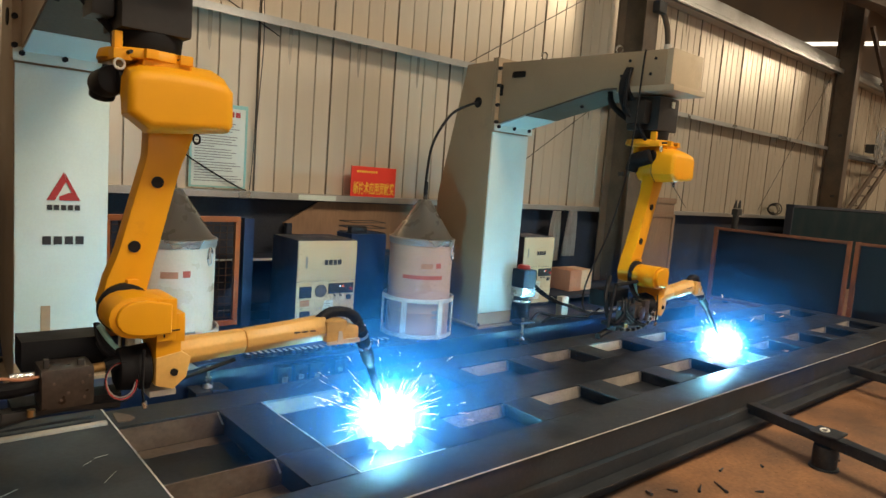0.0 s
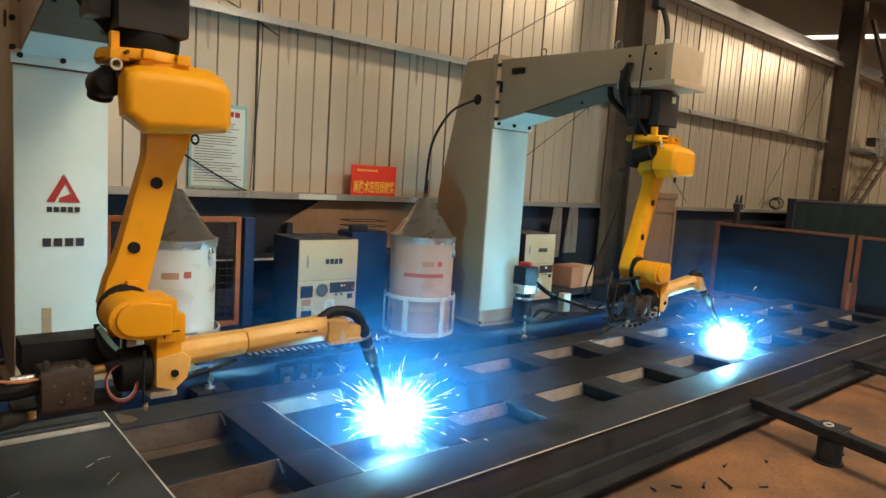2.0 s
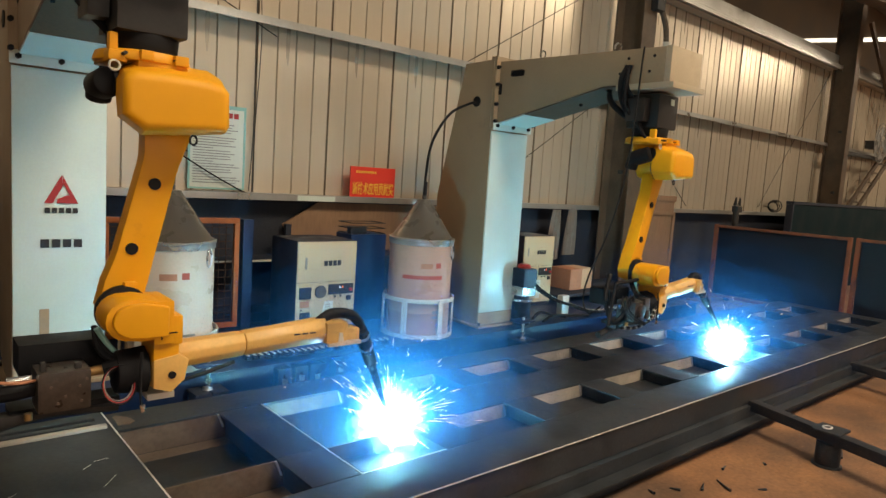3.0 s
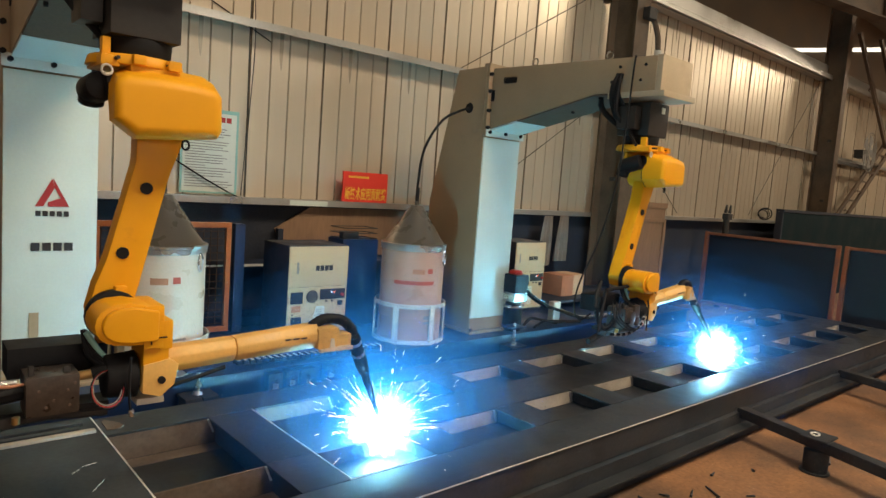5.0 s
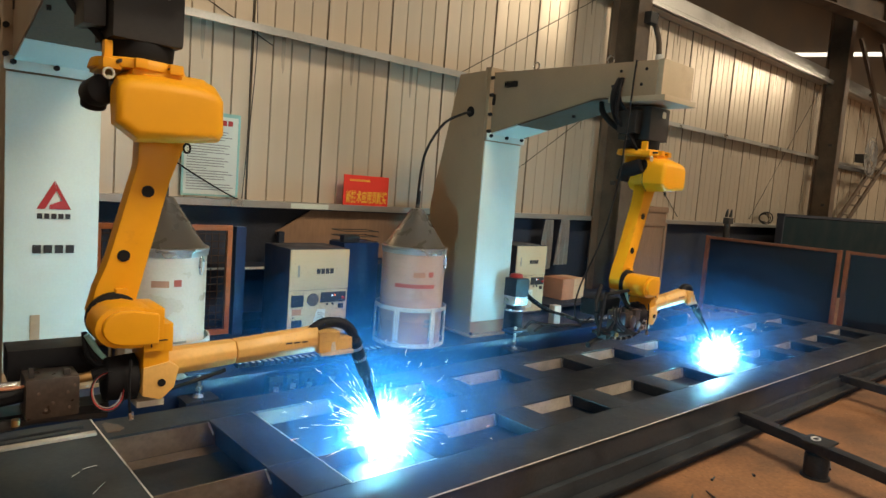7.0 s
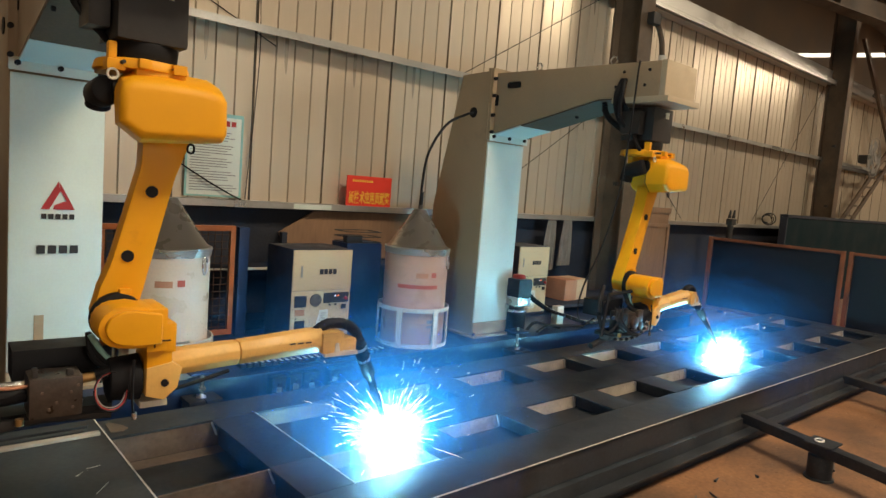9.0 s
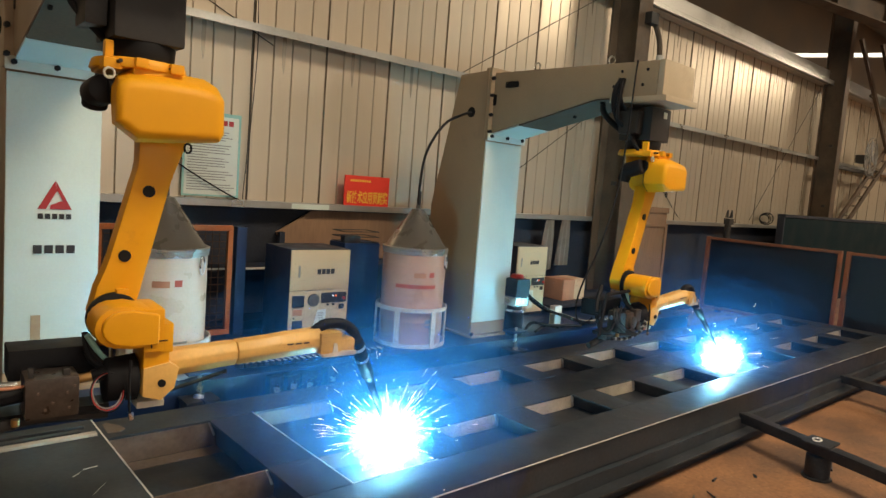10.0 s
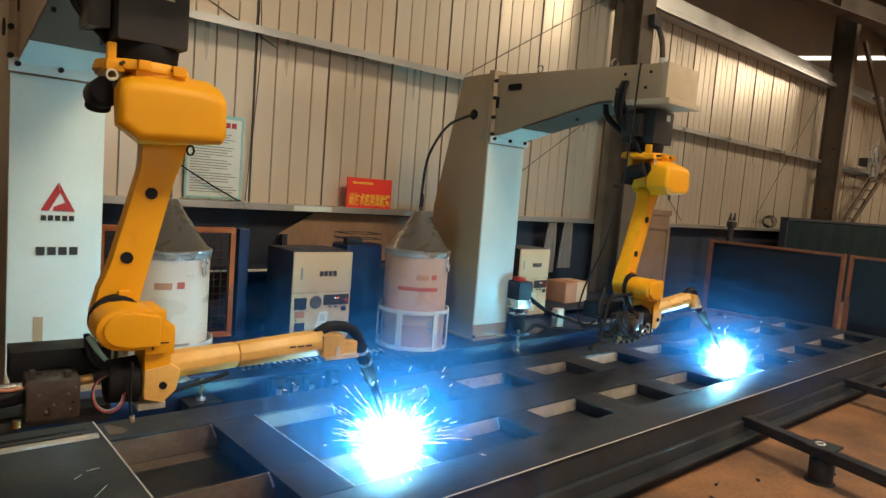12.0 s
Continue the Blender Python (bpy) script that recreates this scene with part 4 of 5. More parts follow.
    for k in range(14):
        x, y, a, l = rng.uniform(0.15, 0.75), rng.uniform(2.35, 3.1), rng.uniform(-1.2, 1.2), rng.uniform(0.03, 0.12)
        dx, dy = math.cos(a) * l / 2, math.sin(a) * l / 2
        part("scratch", rod((x - dx, y - dy, TABLE + 0.011), (x + dx, y + dy, TABLE + 0.011), 0.0014, seg=4), M_EDGE, f)
    # bars laid along the rear plate
    for y, l, m in ((3.345, 0.82, M_STEELPALE), (3.40, 0.76, M_STEELTOP), (3.47, 0.79, M_STEELTOP)):
        single("flat_bar", box(-2.0, l, y, y + 0.035, TABLE + 0.012, TABLE + 0.027, 0.002), m, "loose dark flat steel bar on the frame", "bar", group="loose flat bars", at=(0, y, TABLE))


def outrigger(x0, y0, x1, y1, h):
    """A low steel arm that runs out from the frame over the floor, on a round stub post."""
    o = thing("outrigger", (x1, y1, 0), "low dark steel arm on a round stub post over the floor", "support arm", group="outriggers")
    d = Vector((x1 - x0, y1 - y0, 0)).normalized()
    n = Vector((-d.y, d.x, 0)) * 0.045
    a, b = Vector((x0, y0, 0)), Vector((x0, y0, 0)) + d * 1.9
    part("arm", prism([tuple((a + n).xy), tuple((a - n).xy), tuple((b - n).xy), tuple((b + n).xy)], "z", h - 0.07, h, 0.004), M_STEELTOP, o)
    c = (x1, y1)
    part("post", rod((*c, 0.012), (*c, h - 0.075), 0.075, seg=28, bevel=0.004), M_STEELTOP, o)
    part("foot_plate", rod((*c, 0.0), (*c, 0.012), 0.09, seg=28), M_STEELTOP, o)
    part("cap_plate", box(x1 - 0.095, x1 + 0.095, y1 - 0.085, y1 + 0.085, h + 0.001, h + 0.016, 0.003), M_STEELTOP, o)
    part("cap_ring", tube([(x1 - 0.01 + 0.035 * math.cos(k * math.pi / 6), y1 + 0.02 + 0.025 * math.sin(k * math.pi / 6), h + 0.022) for k in range(13)], 0.006, 6, 2), M_EDGE, o)
    part("end_block", box(b.x - 0.05, b.x + 0.05, b.y - 0.06, b.y + 0.04, 0.0, h - 0.071, 0.006), M_STEELTOP, o)
    return o


def build_base():
    """The blue base on which the gantries, drums and cabinets stand."""
    b = thing("machine_base", (3.0, 4.3, 0.0), "long blue steel machine base with a dark deck", "machine base")
    part("front_beam", box(-2.5, 7.4, 3.84, 3.94, 0.06, 0.415, 0.006), M_BLUE, b, "blue front beam")
    part("deck", box(-2.5, 7.4, 3.80, 4.95, 0.418, 0.43, 0.003), M_BLUE, b)
    part("rear_beam", box(-2.5, 7.4, 4.80, 4.92, 0.06, 0.415, 0.006), M_BLUE, b)
    for x in (-1.2, 0.4, 2.0, 3.6, 5.2, 6.8):
        part("sleeper", box(x - 0.1, x + 0.1, 3.62, 4.92, 0.0, 0.058, 0.004), M_STEELTOP, b)
    for x in (1.47, 4.24):
        part("foot_bracket", box(x - 0.09, x + 0.09, 3.70, 3.838, 0.50, 0.515, 0.003), M_BLUE, b)
        part("levelling_bolt", rod((x, 3.76, 0.365), (x, 3.76, 0.54), 0.012, seg=12), M_BRIGHT, b, "bright levelling bolt")
        part("bolt_nut", rod((x, 3.76, 0.39), (x, 3.76, 0.415), 0.021, seg=6), M_BRIGHT, b)
        part("foot_disc", rod((x, 3.76, 0.350), (x, 3.76, 0.368), 0.034, 0.028, 20), M_BRIGHT, b)
        part("foot_pad", box(x - 0.10, x - 0.004, 3.68, 3.835, 0.328, 0.348, 0.004), M_STEELTOP, b)
        part("foot_pad", box(x + 0.004, x + 0.10, 3.68, 3.835, 0.328, 0.348, 0.004), M_STEELTOP, b)
        part("pad_block", box(x - 0.09, x + 0.09, 3.69, 3.83, 0.060, 0.327, 0.004), M_STEELTOP, b)


def drum(cx, cy, ring_z, turn, handle, banded, label):
    d = thing("wire_drum", (cx, cy, 0.43), label, "drum", group="welding wire drums")
    z, r = 0.43, 0.255
    body = part("body", lathe([(r - 0.012, 0.004), (r, 0.012), (r, 0.20), (r + 0.002, 0.205), (r, 0.21), (r, 0.74)], (cx, cy, z), 64), M_DRUM2 if banded else M_DRUM, d, "kraft-brown fibre drum body")
    part("lid_band", lathe([(r + 0.002, 0.735), (r + 0.008, 0.738), (r + 0.008, 0.765), (r + 0.012, 0.77), (r + 0.012, 0.785), (r, 0.79)], (cx, cy, z), 64), M_GALV, d, "galvanised clamp band round the lid")
    part("cone", lathe([(r + 0.002, 0.79), (r - 0.02, 0.80), (0.06, 1.07), (0.05, 1.085), (0.018, 1.09), (0.018, 1.12)], (cx, cy, z), 48), M_CONE, d, "dark smoked payout cone")
    # red printed band and marks on the side towards the hall
    def patch(a0, a1, z0, z1, m, name):
        bm = bmesh.new()
        n = 10
        vs = []
        for k in range(n + 1):
            a = radians(a0 + (a1 - a0) * k / n)
            vs.append([bm.verts.new((cx + (r + 0.0025) * math.cos(a), cy + (r + 0.0025) * math.sin(a), z + q)) for q in (z0, z1)])
        for p, q in zip(vs, vs[1:]):
            bm.faces.new((p[0], q[0], q[1], p[1]))
        part(name, bm, m, d)
    if banded:
        patch(turn - 62, turn + 12, 0.475, 0.505, M_REDBAND, "red_band")
    patch(turn - 30, turn - 8, 0.56, 0.60, M_CARTON, "printed_mark")
    patch(turn - 2, turn + 8, 0.565, 0.605, M_REDBAND, "printed_mark")
    patch(turn - 5, turn + 18, 0.20, 0.23, M_INKGREY, "print_bar")
    patch(turn - 5, turn + 14, 0.165, 0.185, M_INKGREY, "print_bar")
    ha = radians(handle)
    hx, hy = cx + (r + 0.016) * math.cos(ha), cy + (r + 0.016) * math.sin(ha)
    part("clamp_handle", tube([(hx - 0.022 * math.sin(ha) * math.cos(k * math.pi / 6), hy + 0.022 * math.cos(ha) * math.cos(k * math.pi / 6), z + 0.685 + 0.055 * math.sin(k * math.pi / 6)) for k in range(13)], 0.006, 6, 3), M_BRIGHT, d, "bright wire clamp handle")
    # stand: two rings and flat uprights
    R = 0.285
    for zz in (ring_z, 0.436):
        part("stand_ring", lathe([(R - 0.004, 0.0), (R + 0.004, 0.0), (R + 0.004, 0.032), (R - 0.004, 0.032), (R - 0.004, 0.0)], (cx, cy, zz), 56), M_STAND, d, "white painted stand ring")
    for k in range(6):
        a = radians(turn + 8 + 60 * k)
        c, s = math.cos(a), math.sin(a)
        q = [(cx + (R - 0.006) * c - 0.022 * s, cy + (R - 0.006) * s + 0.022 * c), (cx + (R - 0.006) * c + 0.022 * s, cy + (R - 0.006) * s - 0.022 * c), (cx + (R + 0.007) * c + 0.022 * s, cy + (R + 0.007) * s - 0.022 * c), (cx + (R + 0.007) * c - 0.022 * s, cy + (R + 0.007) * s + 0.022 * c)]
        part("upright", prism(q, "z", 0.432, ring_z + 0.03), M_STAND, d, smooth=False)
    return d


def power_source(x0, x1, y, z0, z1, label):
    """A welding power source: cream front with print, meters, a vent and knobs."""
    w, h = x1 - x0, z1 - z0
    c = thing("welding_power_source", ((x0 + x1) / 2, y + 0.2, z0), label, "cabinet", group="welding power sources")
    part("case", box(x0, x1, y + 0.012, y + 0.42, z0, z1, 0.006), M_CABSIDE, c, "dark side and top case")
    part("upper_front", box(x0 + 0.004, x1 - 0.004, y, y + 0.012, z0 + h * 0.57, z1 - 0.006, 0.003), M_CREAM, c, "cream upper front panel")
    part("lower_front", box(x0 + 0.004, x1 - 0.004, y + 0.003, y + 0.012, z0 + 0.03, z0 + h * 0.565, 0.003), M_CREAM, c, "cream lower front panel")
    bars([(x0 + w * (0.47 + 0.075 * k), z0 + h * 0.765) for k in range(4)], y, (w * 0.06, h * 0.055), M_INK, c, "maker_print")
    part("latch_label", box(x0 + w * 0.13, x0 + w * 0.16, y - 0.004, y, z0 + h * 0.71, z0 + h * 0.83), M_INKGREY, c)
    yy = y + 0.003
    part("meter", box(x0 + w * 0.05, x0 + w * 0.24, yy - 0.012, yy, z0 + h * 0.40, z0 + h * 0.52, 0.003), M_NAVY, c, "dark blue meter window")
    part("vent", rod((x0 + w * 0.40, yy - 0.008, z0 + h * 0.465), (x0 + w * 0.40, yy, z0 + h * 0.465), w * 0.095, seg=24), M_DARK, c)
    for k in range(4):
        part("vent_wire", tube([(x0 + w * 0.40 + w * 0.022 * (k + 0.6) * math.cos(j * math.pi / 6), yy - 0.011, z0 + h * 0.465 + w * 0.022 * (k + 0.6) * math.sin(j * math.pi / 6)) for j in range(13)], 0.002, 4, 2), M_INKGREY, c)
    part("display_panel", box(x0 + w * 0.53, x0 + w * 0.96, yy - 0.008, yy, z0 + h * 0.43, z0 + h * 0.54, 0.003), M_INK, c, "black display strip")
    part("indicator", rod((x0 + w * 0.77, yy - 0.011, z0 + h * 0.505), (x0 + w * 0.77, yy - 0.008, z0 + h * 0.505), 0.006, seg=10), M_RED_LED, c)
    part("indicator", rod((x0 + w * 0.72, yy - 0.011, z0 + h * 0.505), (x0 + w * 0.72, yy - 0.008, z0 + h * 0.505), 0.005, seg=10), M_WHITE_LED, c)
    part("knob", rod((x0 + w * 0.90, yy - 0.028, z0 + h * 0.475), (x0 + w * 0.90, yy - 0.008, z0 + h * 0.475), 0.013, seg=16, bevel=0.003), M_REDPLASTIC, c)
    for k in range(2):
        part("button", rod((x0 + w * (0.64 + 0.1 * k), yy - 0.012, z0 + h * 0.41), (x0 + w * (0.64 + 0.1 * k), yy, z0 + h * 0.41), 0.008, seg=12), M_INK, c)
    part("socket", box(x0 + w * 0.84, x0 + w * 0.92, yy - 0.012, yy, z0 + h * 0.36, z0 + h * 0.41, 0.003), M_INK, c)
    part("warning_label", box(x0 + w * 0.07, x0 + w * 0.22, yy - 0.002, yy, z0 + h * 0.31, z0 + h * 0.375), M_CARTON, c, "orange-brown warning label")
    part("meter", box(x0 + w * 0.07, x0 + w * 0.23, yy - 0.010, yy, z0 + h * 0.17, z0 + h * 0.26, 0.003), M_NAVY, c)
    part("pilot", rod((x0 + w * 0.09, yy - 0.006, z0 + h * 0.285), (x0 + w * 0.09, yy, z0 + h * 0.285), 0.006, seg=10), M_INK, c)
    part("scheme_label", prism([(x0 + w * 0.42, z0 + h * 0.10), (x0 + w * 0.62, z0 + h * 0.10), (x0 + w * 0.62, z0 + h * 0.36), (x0 + w * 0.48, z0 + h * 0.36), (x0 + w * 0.42, z0 + h * 0.20)], "y", yy - 0.0025, yy), M_PAPER, c, "printed diagram label", smooth=False)
    bars([(x0 + w * 0.53, z0 + h * (0.325 - 0.025 * k)) for k in range(3)], yy - 0.0025, (w * 0.09, h * 0.008), M_INKGREY, c)
    part("lower_label", box(x0 + w * 0.25, x0 + w * 0.42, yy - 0.002, yy, z0 + h * 0.06, z0 + h * 0.11), M_INKGREY, c)
    return c


def build_signs():
    s = thing("red_sign", (3.65, WALL_Y - 0.15, LEDGE), "red award board with yellow lettering on the ledge", "sign")
    y = WALL_Y - 0.13
    part("board", box(3.325, 3.838, y, y + 0.012, LEDGE + 0.001, LEDGE + 0.285, 0.002), M_RED, s, smooth=False)
    def words(text, x, z, size, m, name):
        cu = bpy.data.curves.new(name, "FONT")
        cu.body, cu.size, cu.extrude, cu.align_x = text, size, 0.001, "CENTER"
        cu.offset = 0.0008
        cu.materials.append(m)
        ob = new(name, cu)
        ob.parent = s
        ob.matrix_basis = Matrix.Translation(Vector((x, y - 0.0045, z)) - SPOT[s.name]) @ pose(0, 0, 0, 90, 0, 0)
        return ob
    words("\u65b0\u6280\u672f\u5e94\u7528\u8d21\u732e\u5956", 3.585, LEDGE + 0.035, 0.0590, M_GOLD, "lettering").scale = (1, 2.1, 1)
    bars([(3.395 + 0.026 * k, LEDGE + 0.237) for k in range(9)], y, (0.018, 0.020), M_GOLD, s)
    single("slack_wire", tube([(1.50, 5.285, 1.95), (1.66, 5.285, 1.84), (1.83, 5.285, 1.73), (2.06, 5.285, 1.60), (2.28, 5.285, 1.49), (2.33, 5.29, LEDGE + 0.006)], 0.006, 6), M_BLACK, "thin black wire slung across the poster to the ledge", "cable")
    p = thing("notice_poster", (2.1, WALL_Y - 0.03, 1.48), "pale printed rules poster hung on the cladding", "poster")
    y = WALL_Y - 0.035
    part("board", box(1.86, 2.335, y, y + 0.01, 1.485, 2.17, 0.002), M_PAPER, p, smooth=False)
    part("border", merge(box(1.86, 2.335, y - 0.003, y, 2.14, 2.17), box(1.86, 2.335, y - 0.003, y, 1.485, 1.50), box(2.317, 2.335, y - 0.003, y, 1.50, 2.14), box(1.86, 1.878, y - 0.003, y, 1.50, 2.14)), M_TEAL, p, smooth=False)
    bars([(1.99 + 0.052 * k, 2.09) for k in range(6)], y, (0.040, 0.042), M_REDINK, p)
    rng = random.Random(7)
    for k in range(24):
        l = rng.uniform(0.30, 0.40) if k % 5 else 0.16
        part("print_bar", box(1.90, 1.90 + l, y - 0.0025, y, 2.03 - 0.0215 * k, 2.0375 - 0.0215 * k), M_INKGREY, p, smooth=False)


def build_small():
    single("paper_strip", box(2.78, 3.16, WALL_Y - 0.152, WALL_Y - 0.1505, LEDGE - 0.052, LEDGE - 0.006), M_WHITE, "pale paper strip stuck on the ledge", "paper", at=(2.97, WALL_Y - 0.151, LEDGE))
    single("rust_scrap", prism([(0.875, 3.38), (0.93, 3.37), (0.96, 3.40), (0.95, 3.45), (0.90, 3.52), (0.88, 3.50)], "z", TABLE + 0.001, TABLE + 0.006), M_STEELSIDE, "rust-brown scrap plate on the frame", "scrap", at=(0.93, 3.42, TABLE))
    fan = thing("wall_fan", (16.9, 5.0, 2.4), "dark round workshop fan on the far stanchion", "fan")
    part("motor", box(16.3, 16.6, 4.84, 5.04, 2.94, 3.12, 0.02), M_DARK, fan)
    part("arm", box(14.70, 17.3, 4.92, 4.98, 2.72, 2.80, 0.006), M_DARK, fan)
    for rr in (0.42, 0.34, 0.26, 0.18, 0.10):
        part("cage_ring", tube([(16.55 + rr * math.cos(k * math.pi / 8), 4.80 - 0.1 * (0.42 - rr), 3.08 + rr * math.sin(k * math.pi / 8)) for k in range(17)], 0.008, 5, 2), M_INKGREY, fan)
    for k in range(5):
        a = k * 2 * math.pi / 5
        part("blade", prism([(16.55 + q * math.cos(a + d), 3.08 + q * math.sin(a + d)) for q, d in ((0.05, -0.5), (0.36, -0.35), (0.38, 0.35), (0.06, 0.5))], "y", 4.82, 4.828), M_INKGREY, fan, smooth=False)
    for x, y, l, a in ((3.62, 1.72, 0.10, 0.4), (3.75, 1.66, 0.14, 1.0), (3.45, 1.80, 0.06, 2.0), (4.0, 1.78, 0.07, 0.2), (4.95, 1.42, 0.16, 0.3), (3.3, 1.86, 0.05, 1.2), (4.3, 1.66, 0.04, 0.7), (3.9, 1.5, 0.05, 2.4)):
        dx, dy = math.cos(a) * l / 2, math.sin(a) * l / 2
        single("floor_scrap", rod((x - dx, y - dy, 0.009), (x + dx, y + dy, 0.006), 0.009, 0.004, 6), M_STEELTOP, "small dark steel offcut on the dusty floor", "scrap", group="floor offcuts", at=(x, y, 0))
    # orange mesh guard panel behind the first drum
    g = thing("mesh_guard_panel", (1.62, 4.82, 0.43), "orange tube guard panel with dark wire mesh", "guard panel")
    x0, x1, z0, z1 = 1.13, 2.09, 0.445, 1.29
    for b in (box(x0, x1, 4.80, 4.84, z1 - 0.04, z1, 0.004), box(x0, x1, 4.80, 4.84, z0, z0 + 0.04, 0.004)):
        part("rail", b, M_ORANGE, g)
    for x in (x0, x1 - 0.04):
        part("stile", box(x, x + 0.04, 4.80, 4.84, z0 + 0.041, z1 - 0.041, 0.004), M_ORANGE, g)
    for k in range(17):
        part("mesh_wire", rod((x0 + 0.05 + k * 0.054, 4.82, z0 + 0.02), (x0 + 0.05 + k * 0.054, 4.82, z1 - 0.02), 0.004, seg=5), M_MESH, g)
    for k in range(14):
        part("mesh_wire", rod((x0 + 0.02, 4.826, z0 + 0.06 + k * 0.055), (x1 - 0.02, 4.826, z0 + 0.06 + k * 0.055), 0.004, seg=5), M_MESH, g)
    part("foot", box(x0 + 0.2, x0 + 0.3, 4.78, 4.86, 0.431, 0.446), M_ORANGE, g)
    part("foot", box(x1 - 0.3, x1 - 0.2, 4.78, 4.86, 0.431, 0.446), M_ORANGE, g)
    single("blue_post", box(2.12, 2.20, 4.80, 4.88, 0.43, 1.28, 0.004), M_BLUE, "blue square steel guard post", "post", at=(2.16, 4.84, 0.43))
    # low shelf rack behind
    r = thing("storage_rack", (3.0, 5.15, 0.0), "dark steel rack with a pale shelf edge", "rack")
    for x in (1.3, 2.62, 4.6):
        part("post", box(x, x + 0.05, 5.08, 5.13, 0, 1.22, 0.003), M_KNEE, r)
    part("shelf", box(1.3, 4.65, 5.08, 5.36, 0.90, 0.925), M_KNEE, r, smooth=False)
    part("shelf_edge", box(1.3, 2.6, 5.07, 5.079, 0.905, 0.925), M_STAND, r, "pale shelf edge", smooth=False)
    part("shelf", box(1.3, 4.65, 5.08, 5.36, 0.45, 0.475), M_KNEE, r, smooth=False)
    single("leaning_board", prism([(2.70, 1.20), (3.05, 1.40), (5.2, 1.40), (5.2, 0.95), (2.85, 0.95)], "y", 5.30, 5.325), M_WOOD, "brown board leaning along the low wall", "board", at=(4.0, 5.3, 0.95))
    # blue toolbox and basket on the power source's flank
    single("blue_toolbox", merge(box(2.98, 3.34, 4.62, 4.86, 0.431, 1.18, 0.01)), M_BLUE, "blue steel control box beside the power source", "box", at=(3.16, 4.74, 0.43))
    bx = thing("wire_basket", (3.10, 4.6, 1.18), "dark wire basket with small tools on the control box", "basket")
    for zz in (1.185, 1.23, 1.275):
        part("hoop", tube([(2.99, 4.63, zz), (3.33, 4.63, zz), (3.33, 4.84, zz), (2.99, 4.84, zz), (2.99, 4.63, zz)], 0.004, 5, 1), M_DARK, bx)
    part("tool", box(3.0, 3.16, 4.66, 4.72, 1.183, 1.24, 0.006), M_DARK, bx)
    # servo motor for the travel drive
    s = thing("servo_motor", (4.385, 3.93, 0.43), "upright black drive motor with a bright band and red cap", "motor")
    mx, my = 4.385, 3.93
    part("gearbox", rod((mx, my, 0.431), (mx, my, 0.66), 0.085, seg=28, bevel=0.006), M_BLACK, s)
    part("lower_band", rod((mx, my, 0.645), (mx, my, 0.665), 0.088, seg=28), M_BRIGHT, s)
    part("adapter", box(mx - 0.085, mx + 0.085, my - 0.085, my + 0.085, 0.70, 0.78, 0.008), M_BRIGHT, s, "bright square adapter flange")
    part("neck", rod((mx, my, 0.665), (mx, my, 0.70), 0.07, seg=24), M_DARK, s)
    part("motor_body", box(mx - 0.085, mx + 0.085, my - 0.085, my + 0.085, 0.78, 0.945, 0.014), M_NAVY, s, "dark navy motor body")
    part("cap", rod((mx, my, 0.945), (mx, my, 0.98), 0.066, 0.052, 24, 0.008), M_REDPLASTIC, s, "red round end cap")
    part("motor_cable", tube([(mx + 0.085, my, 0.92), (mx + 0.14, my - 0.01, 0.90), (mx + 0.17, my, 0.84), (mx + 0.11, my, 0.80)], 0.012, 8), M_BLACK, s)
    # cable carrier from the motor over the deck
    def carrier(pts, label, step=0.042):
        c = thing("cable_carrier", pts[0], label, "cable chain", group="cable carriers")
        path = smooth_path(pts, 24)
        acc, last = 0.0, path[0]
        for p in path:
            if (p - last).length >= step:
                d = (p - last).normalized()
                q = d.to_track_quat("X", "Z").to_matrix().to_4x4()
                b = box(-step * 0.42, step * 0.42, -0.035, 0.035, -0.014, 0.014, 0.003, 1)
                bmesh.ops.transform(b, matrix=Matrix.Translation((p + last) / 2) @ q, verts=b.verts[:])
                part("link", b, M_BLACK, c, smooth=False)
                b = box(-step * 0.18, step * 0.18, -0.030, 0.030, 0.0145, 0.0175)
                bmesh.ops.transform(b, matrix=Matrix.Translation((p + last) / 2) @ q, verts=b.verts[:])
                part("link_cover", b, M_STAND, c, smooth=False)
                last = p
        return c
    carrier([(4.45, 3.96, 0.86), (4.62, 3.95, 0.74), (4.85, 3.93, 0.62), (5.10, 3.92, 0.55), (5.45, 3.92, 0.46), (6.0, 3.92, 0.45)], "black link chain with pale covers down to the deck")
    carrier([(1.75, 3.90, 0.47), (2.3, 3.90, 0.455), (2.9, 3.90, 0.455)], "black link chain lying on the deck edge")
    single("junction_box", box(5.00, 5.10, 3.95, 4.02, 0.431, 0.64, 0.006), M_STAND, "small white junction box on the deck", "junction box", at=(5.05, 3.98, 0.43))
    for k, (a, b, c2) in enumerate((((4.5, 3.90), (4.75, 3.86), (5.1, 3.92)), ((4.55, 3.94), (4.8, 4.0), (5.0, 3.9)), ((4.62, 3.86), (4.9, 3.92), (5.3, 3.85)))):
        single("floor_cable", tube([(*a, 0.445), ((a[0] + b[0]) / 2, a[1] + 0.02, 0.52 - 0.02 * k), (*b, 0.50 - 0.015 * k), (*c2, 0.445)], 0.012, 8), M_BLACK, "black cable looped on the deck", "cable", group="deck cables", at=(*a, 0.43))
    # dark connector boxes along the base front
    for x, w, h in ((1.98, 0.10, 0.16), (2.10, 0.09, 0.14), (2.22, 0.12, 0.17), (2.40, 0.08, 0.12)):
        q = thing("connector_box", (x, 3.80, 0.30), "small dark connector box on the blue base", "connector box", group="connector boxes")
